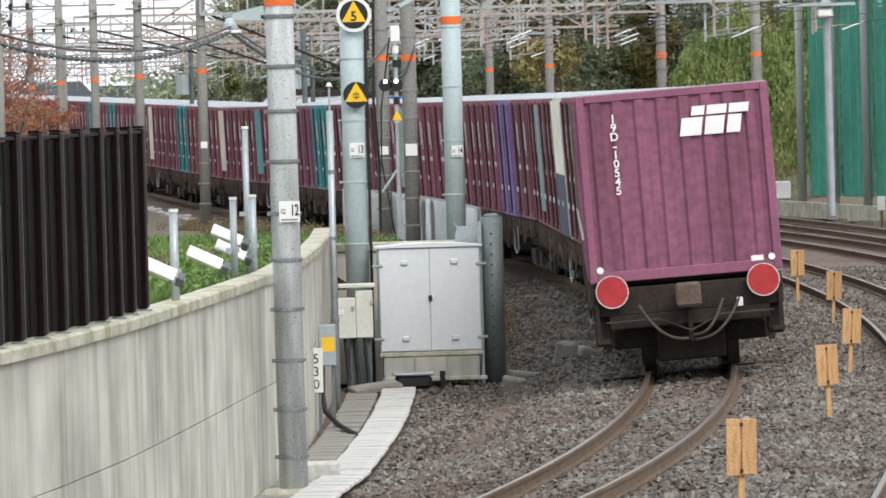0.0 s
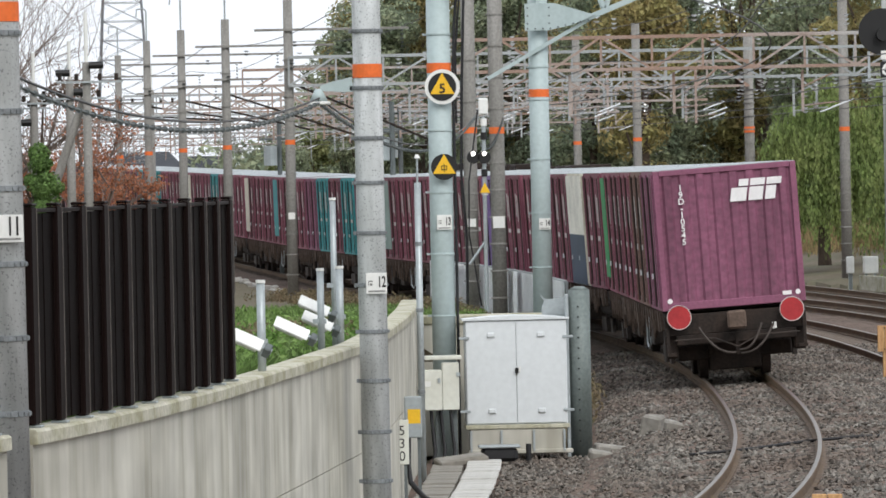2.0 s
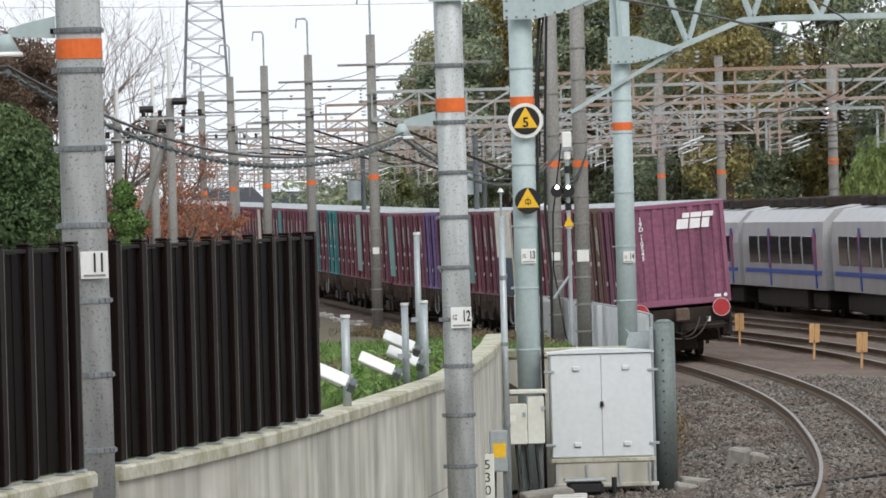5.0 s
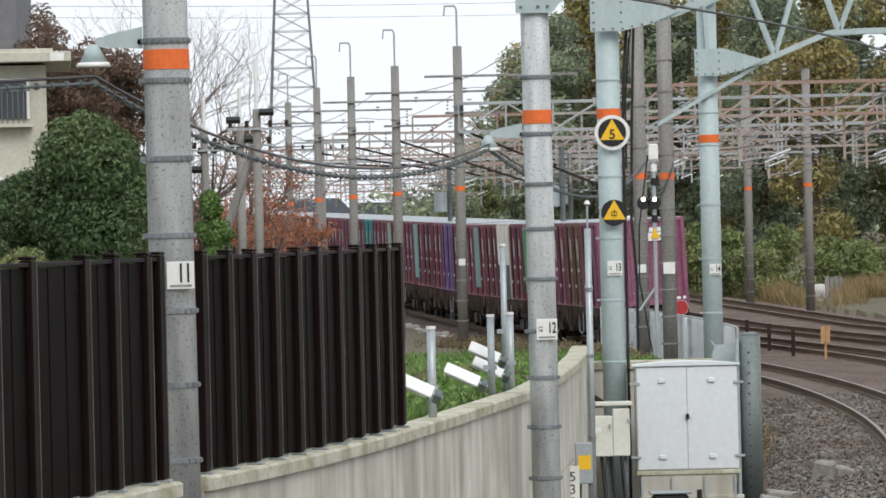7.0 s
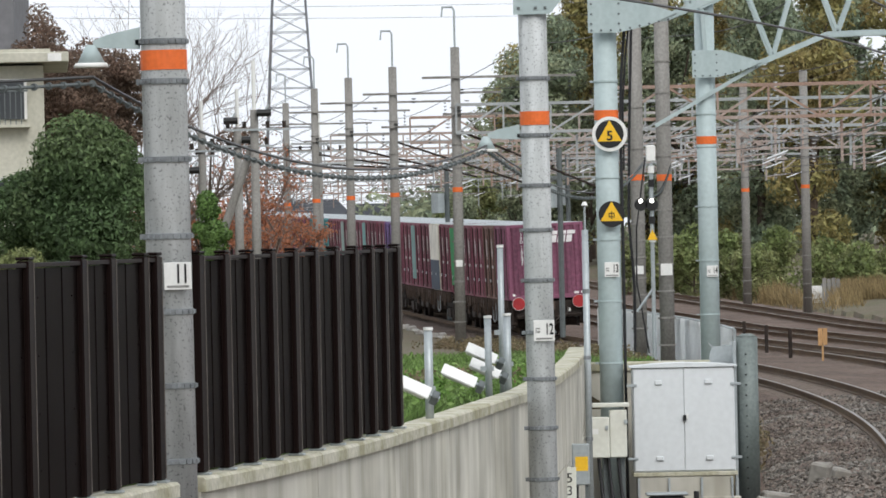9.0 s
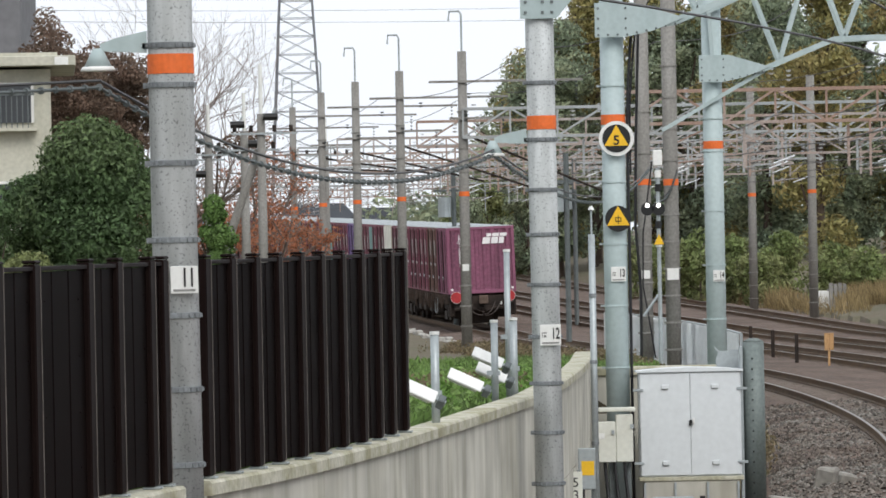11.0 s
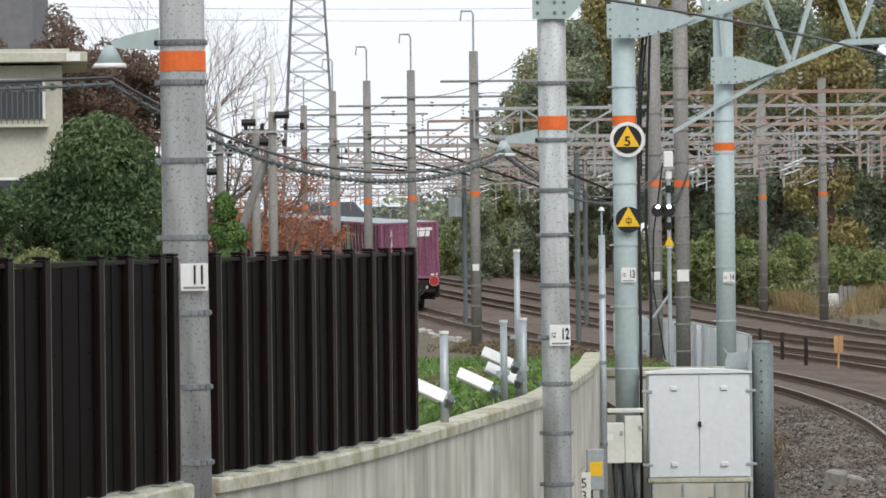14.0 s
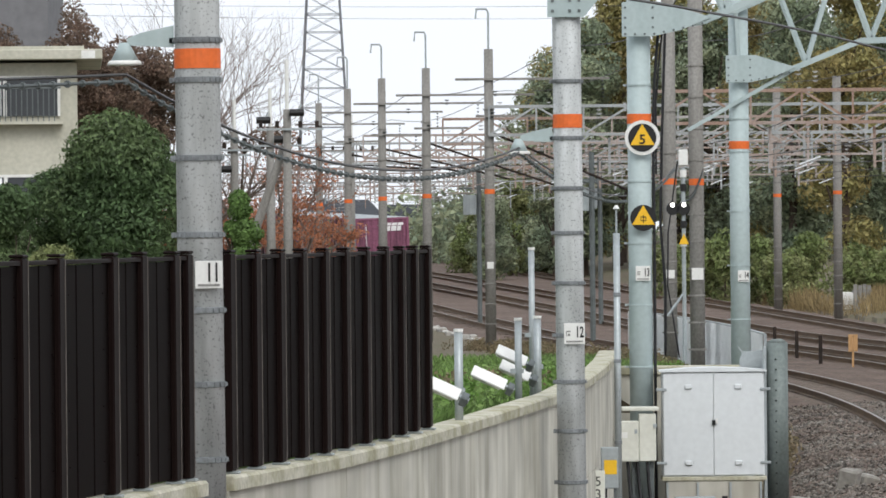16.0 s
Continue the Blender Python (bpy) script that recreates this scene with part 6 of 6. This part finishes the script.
def willow(x, y, h, w, seed, label):
    rng = np.random.default_rng(seed)
    top = thing("willow_tree", pose(x, y, 0), label, "tree", "willows")
    part("trunk", trunk_mesh(rng, h * 0.75, 0.25, 12, w * 0.8), BARK, top)
    vs = []
    for bough in range(95):
        a, r = rng.random() * math.tau, math.sqrt(rng.random()) * w
        z1 = h * (1.0 - 0.42 * (r / w) ** 2) * (0.80 + 0.22 * rng.random())
        length = min(z1 - 0.3, 1.0 + 2.8 * rng.random())
        for strand in range(15):
            ox, oy, oz = rng.normal() * 0.22, rng.normal() * 0.22, rng.normal() * 0.15
            ln = length * (0.6 + 0.5 * rng.random())
            sway = rng.normal() * 0.12
            m = int(ln / 0.10)
            for q in range(m):
                f = q / m
                px = math.cos(a) * (r + 0.25 * f) + ox * (1 + 0.4 * f) + sway * f + rng.normal() * 0.03
                py = math.sin(a) * (r + 0.25 * f) + oy * (1 + 0.4 * f) + rng.normal() * 0.03
                pz = z1 + oz - ln * f
                dx, dy = rng.normal() * 0.04, rng.normal() * 0.04
                s = 0.17
                vs += [(px, py, pz), (px + dx, py + dy, pz - s * 0.4), (px + dx * 0.6, py + dy * 0.6, pz - s), (px - dx * 0.5, py - dy * 0.5, pz - s * 0.55)]
    fs = np.arange(len(vs)).reshape(-1, 4)
    part("hanging_leaves", from_arrays("hanging_leaves", vs, fs.tolist(), WILLOW), WILLOW, top)


willow(20.6, 200, 6.6, 2.3, 5, "yellow-green weeping willow with long hanging twigs")
willow(25.2, 206, 8.6, 2.8, 6, "weeping willow with hanging yellow-green twigs")
willow(23.2, 190, 5.6, 1.6, 7, "small weeping willow at the edge of the line")


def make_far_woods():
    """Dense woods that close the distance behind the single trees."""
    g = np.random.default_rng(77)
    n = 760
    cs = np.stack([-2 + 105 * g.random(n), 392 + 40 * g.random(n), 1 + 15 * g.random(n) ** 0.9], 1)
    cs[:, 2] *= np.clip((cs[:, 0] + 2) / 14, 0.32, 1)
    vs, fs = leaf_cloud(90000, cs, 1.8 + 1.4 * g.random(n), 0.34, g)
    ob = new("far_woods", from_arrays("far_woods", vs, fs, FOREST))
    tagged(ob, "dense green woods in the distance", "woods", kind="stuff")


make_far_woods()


def make_grass():
    rng = np.random.default_rng(9)
    vs, n = [], 80000
    for k in range(n):
        y = 44 + 95 * rng.random() ** 1.7
        edge = wall_x(y) - 0.5 if y < 83.5 else track_a(y) - 3.6
        x = edge - 7.0 * rng.random() ** 1.5
        z = ground_z(x, y) - 0.02
        hgt = (0.06 + 0.17 * rng.random()) * (1.4 if noise.noise((x, y * 0.5, 0)) > 0 else 0.75)
        a, wd = rng.random() * math.tau, 0.018 + 0.028 * rng.random()
        cx, cy = math.cos(a) * wd, math.sin(a) * wd
        lx, ly = rng.normal() * 0.08, rng.normal() * 0.08
        vs += [(x - cx * 0.3, y - cy * 0.3, z), (x + cx + lx * 0.5, y + cy + ly * 0.5, z + hgt * 0.55), (x + lx * 1.5, y + ly * 1.5, z + hgt), (x - cx + lx * 0.5, y - cy + ly * 0.5, z + hgt * 0.6)]
    ob = new("grass", from_arrays("grass", vs, np.arange(len(vs)).reshape(-1, 4).tolist(), GRASSM))
    tagged(ob, "bright green weeds and grass on the bank", "grass", kind="stuff")
    g = np.random.default_rng(19)  # broad-leaved weeds among the grass
    m = 260
    wy = 46 + 60 * g.random(m) ** 1.5
    wx = np.array([(wall_x(q) - 0.55 if q < 83.5 else track_a(q) - 3.8) for q in wy]) - 4.5 * g.random(m) ** 1.4
    cs = np.stack([wx, wy, np.array([ground_z(p, q) for p, q in zip(wx, wy)]) + 0.08 + 0.16 * g.random(m)], 1)
    lv, lf = leaf_cloud(60000, cs, 0.14 + 0.22 * g.random(m), 0.042, g, 0.9)
    ob = new("weeds", from_arrays("weeds", lv, lf, WEED))
    tagged(ob, "bright green broad-leaved weeds on the bank", "weeds", kind="stuff")
    m = 420
    wy = 70 + 110 * g.random(m)
    wx = np.array([(wall_x(q) - 0.4 if q < 83.5 else track_a(q) - 2.7) for q in wy]) - 2.2 * g.random(m) ** 1.3
    cs = np.stack([wx, wy, np.array([ground_z(p, q) for p, q in zip(wx, wy)]) + 0.06 + 0.10 * g.random(m)], 1)
    lv, lf = leaf_cloud(30000, cs, 0.16 + 0.2 * g.random(m), 0.05, g, 0.9)
    ob = new("withered_weeds", from_arrays("withered_weeds", lv, lf, WITHERED))
    tagged(ob, "withered brown weeds on the shoulder of the bank", "weeds", kind="stuff")
    vs = []
    for k in range(34000):
        x = 11.5 + 15 * rng.random()
        y = 258 - 3.0 * (x - 11.5) + rng.normal() * 6
        if x < track_d(y) + 3.2:
            continue
        if noise.noise((x * 0.5, y * 0.15, 5)) < -0.1:
            continue
        base = ground_z(x, y)
        hgt, a = 0.25 + 0.6 * rng.random(), rng.random() * math.tau
        cx, cy, lx = math.cos(a) * 0.018, math.sin(a) * 0.018, rng.normal() * 0.14
        vs += [(x - cx, y - cy, base - 0.05), (x + cx, y + cy, base - 0.05), (x + cx + lx, y + cy, base + hgt * 0.7), (x + lx * 1.4, y, base + hgt)]
    ob = new("dry_grass", from_arrays("dry_grass", vs, np.arange(len(vs)).reshape(-1, 4).tolist(), STRAW))
    tagged(ob, "tall dry straw-coloured grass along the verge", "grass", kind="stuff")


make_grass()


# ---- green net, white boxes and stakes on the far verge ----
NETPOST = material("pale_net_post", (0.46, 0.47, 0.45), 0.85, 0, 0.25, 18, 1.2, 0.2, (0.36, 0.37, 0.35), streak=3)


def make_net():
    top = thing("ball_net", Matrix(), "tall green net hung between grey concrete posts", "net fence")
    pts = [(20.53, 179.0), (21.12, 175.2), (21.67, 171.4), (22.21, 167.6), (22.70, 163.8), (23.13, 159.5), (23.57, 155.2), (23.89, 149.7), (24.22, 143.2)]
    for x, y in pts:
        part("post", rod((x, y, -0.6), (x, y, 9.9), 0.14, 12, 0.12), NETPOST, top, smooth=True)
    for (ax, ay), (bx, by) in zip(pts, pts[1:]):
        bm, n = bmesh.new(), 14
        rows = [[bm.verts.new((ax + (bx - ax) * i / n + 0.25 + 0.06 * math.sin(i * 2.2 + j * 0.2), ay + (by - ay) * i / n, 0.15 + 9.0 * j / 6)) for i in range(n + 1)] for j in range(7)]
        for j in range(6):
            for i in range(n):
                bm.faces.new((rows[j][i], rows[j][i + 1], rows[j + 1][i + 1], rows[j + 1][i]))
        bmesh.ops.solidify(bm, geom=bm.faces[:], thickness=0.01)
        part("net", bm, NET, top, "green net")
    part("kerb", boxes((-0.15, 0, -0.3, 0.15, 36, 0.18)), COPING, top, at=pose(19.85, 180.6, -0.2, 0, 0, 180 + 6))


make_net()
for x, y, z, w, h in ((20.02, 180.1, -0.2, 0.23, 0.39), (19.42, 180.6, -0.2, 0.11, 0.39), (16.78, 236.0, -0.45, 0.35, 0.62)):
    top = thing("white_trackside_box", pose(x, y, z), "small white trackside box on legs", "equipment box", "white trackside boxes")
    part("case", boxes((-w, -0.2, 0.25, w, 0.2, 0.25 + h * 1.4), bevel=0.02), WHITE, top)
    part("leg", boxes((-w + 0.05, -0.05, -0.5, -w + 0.12, 0.05, 0.25), (w - 0.12, -0.05, -0.5, w - 0.05, 0.05, 0.25)), GALV, top)
for x, y, z in ((16.65, 181.0, -0.7), (20.6, 160.0, -0.55), (17.52, 232.0, -0.72)):
    top = thing("white_marker_stake", pose(x, y, z), "white marker plate on a rusty stake", "marker", "white marker stakes")
    part("stake", boxes((-0.03, -0.02, 0, 0.03, 0.02, 0.6)), RAILSIDE, top)
    part("plate", boxes((-0.11, -0.03, 0.55, 0.11, 0.03, 0.95), bevel=0.01), WHITE, top)

for x, y in ((10.19, 163.0), (10.41, 156.0), (9.96, 170.0)):
    top = thing("short_dark_post", pose(x, y, -0.6), "short dark steel post beside the track", "post", "short dark posts")
    part("shaft", boxes((-0.05, -0.05, 0, 0.05, 0.05, 1.0), bevel=0.008), DARKSTEEL, top)
    part("foot", boxes((-0.1, -0.1, 0, 0.1, 0.1, 0.12), bevel=0.01), KERB, top)
old = thing("old_slatted_post", pose(17.44, 235.0, -0.5), "weathered grey wooden slatted post on the verge", "post")
for k in range(4):
    part("slat", boxes((-0.36 + 0.19 * k, -0.04, 0, -0.20 + 0.19 * k, 0.04, 1.5 - 0.04 * (k % 2)), bevel=0.006), OLDPOLE, old)
part("cross_bar", boxes((-0.42, 0.045, 1.15, 0.42, 0.10, 1.27), bevel=0.006), OLDPOLE, old)

# rubble and a drain cover beside the ballast
for x, y, z, w, d, h, r in ((5.35, 82.0, -0.68, 0.40, 0.09, 0.10, 20), (5.05, 81.0, -0.70, 0.18, 0.12, 0.12, 5), (5.98, 84.0, -0.58, 0.16, 0.12, 0.36, -15), (6.27, 84.4, -0.52, 0.14, 0.16, 0.20, 30)):
    top = thing("concrete_rubble", pose(x, y, z, 8, 10, r), "broken concrete piece half buried in ballast", "concrete piece", "concrete pieces")
    bm = boxes((-w, -d, -0.1, w, d, h), bevel=0.03)
    for v in bm.verts:
        v.co += Vector(noise.noise_vector(v.co * 3 + Vector((x, y, z)))) * 0.05
    part("lump", bm, KERB, top)


bond = thing("track_bond_cable", pose(0, 0, 0), "dark bond cable laid across the track bed", "cable")
part("cable", tube(bmesh.new(), [(track_a(76.5) + o, 76.5 + 0.6 * o + 0.15 * math.sin(o * 3), -0.35 + 0.055 * min(max(o, -1.2), 1.2)) for o in np.linspace(-1.25, 1.55, 20)], 0.022), RUBBER, bond)


# ---- loose ballast stones ----
def make_stones():
    rng = np.random.default_rng(3)
    base = np.array([(1, 0, 0), (-1, 0, 0), (0, 1, 0), (0, -1, 0), (0, 0, 1), (0, 0, -1)], float)
    tris = np.array([(0, 2, 4), (2, 1, 4), (1, 3, 4), (3, 0, 4), (2, 0, 5), (1, 2, 5), (3, 1, 5), (0, 3, 5)])
    n = 120000
    y = 46 + 75 * rng.random(n) ** 1.7
    o = -4.6 + 11.6 * rng.random(n)
    a = np.array([track_a(q) for q in y])
    x = a + o
    z = np.full(n, -0.385)
    z = np.where(o < -1.7, z - np.minimum((-1.7 - o) * 0.38, 0.56), z)
    between = np.abs(o) < 1.45
    z = z + np.array([bed_tilt(q, w) for q, w in zip(o, y)]) + np.where(between, 0.01, 0.0)
    z = np.where((y < 84) & (o < 0), np.maximum(z, LOW + 0.005), z)
    verge = np.array([wall_x(min(q, 83.0)) for q in y]) + 0.98 + 0.012 * (y - 60)  # the cable trough's edge
    keep = ~((z < LOW - 0.02) | ((y < 84) & (x < verge)) | ((np.abs(np.abs(o) - 0.5665)) < 0.11) | (between & (rng.random(n) < 0.4)) | (np.abs(np.abs(x - np.array([track_b(q) for q in y])) - 0.5665) < 0.10))
    x, y, z = x[keep], y[keep], z[keep]
    n = len(x)
    size = (0.022 + 0.026 * rng.random(n))[:, None, None]
    pts = base[None] * (0.6 + 0.7 * rng.random((n, 6, 1))) + 0.25 * rng.normal(size=(n, 6, 3))
    ang = rng.random(n) * math.tau
    rot = np.zeros((n, 3, 3))
    rot[:, 0, 0], rot[:, 0, 1], rot[:, 1, 0], rot[:, 1, 1], rot[:, 2, 2] = np.cos(ang), -np.sin(ang), np.sin(ang), np.cos(ang), 0.8
    pts = np.einsum("nij,nkj->nki", rot, pts) * size + np.stack([x, y, z + 0.01 * rng.normal(size=n)], 1)[:, None, :]
    fs = (tris[None] + 6 * np.arange(n)[:, None, None]).reshape(-1, 3)
    ob = new("ballast_stones", from_arrays("ballast_stones", pts.reshape(-1, 3), fs, STONE))
    tagged(ob, "loose grey and brown ballast stones", "ballast", kind="stuff")


make_stones()


# ---- what moves ----
def motions():
    rides = [[on_bogies(ahead(tail_y(t), w * 20.4 + 0.12)) for t in RUNTIME] for w in range(WAGONS)]
    for ob, w, length, z in moving:
        walk(ob, [(t, m @ pose(0, length, z)) for t, m in zip(RUNTIME, rides[w])])
    for k, car in enumerate(express):
        rows = []
        for t in RUNTIME:
            y = behind_d(183.2 - 19.9 * (t - 3.7), 18.3 * k)
            rows.append((t, on_track(track_d, y, 2.0)))
        walk(car, rows)


motions()
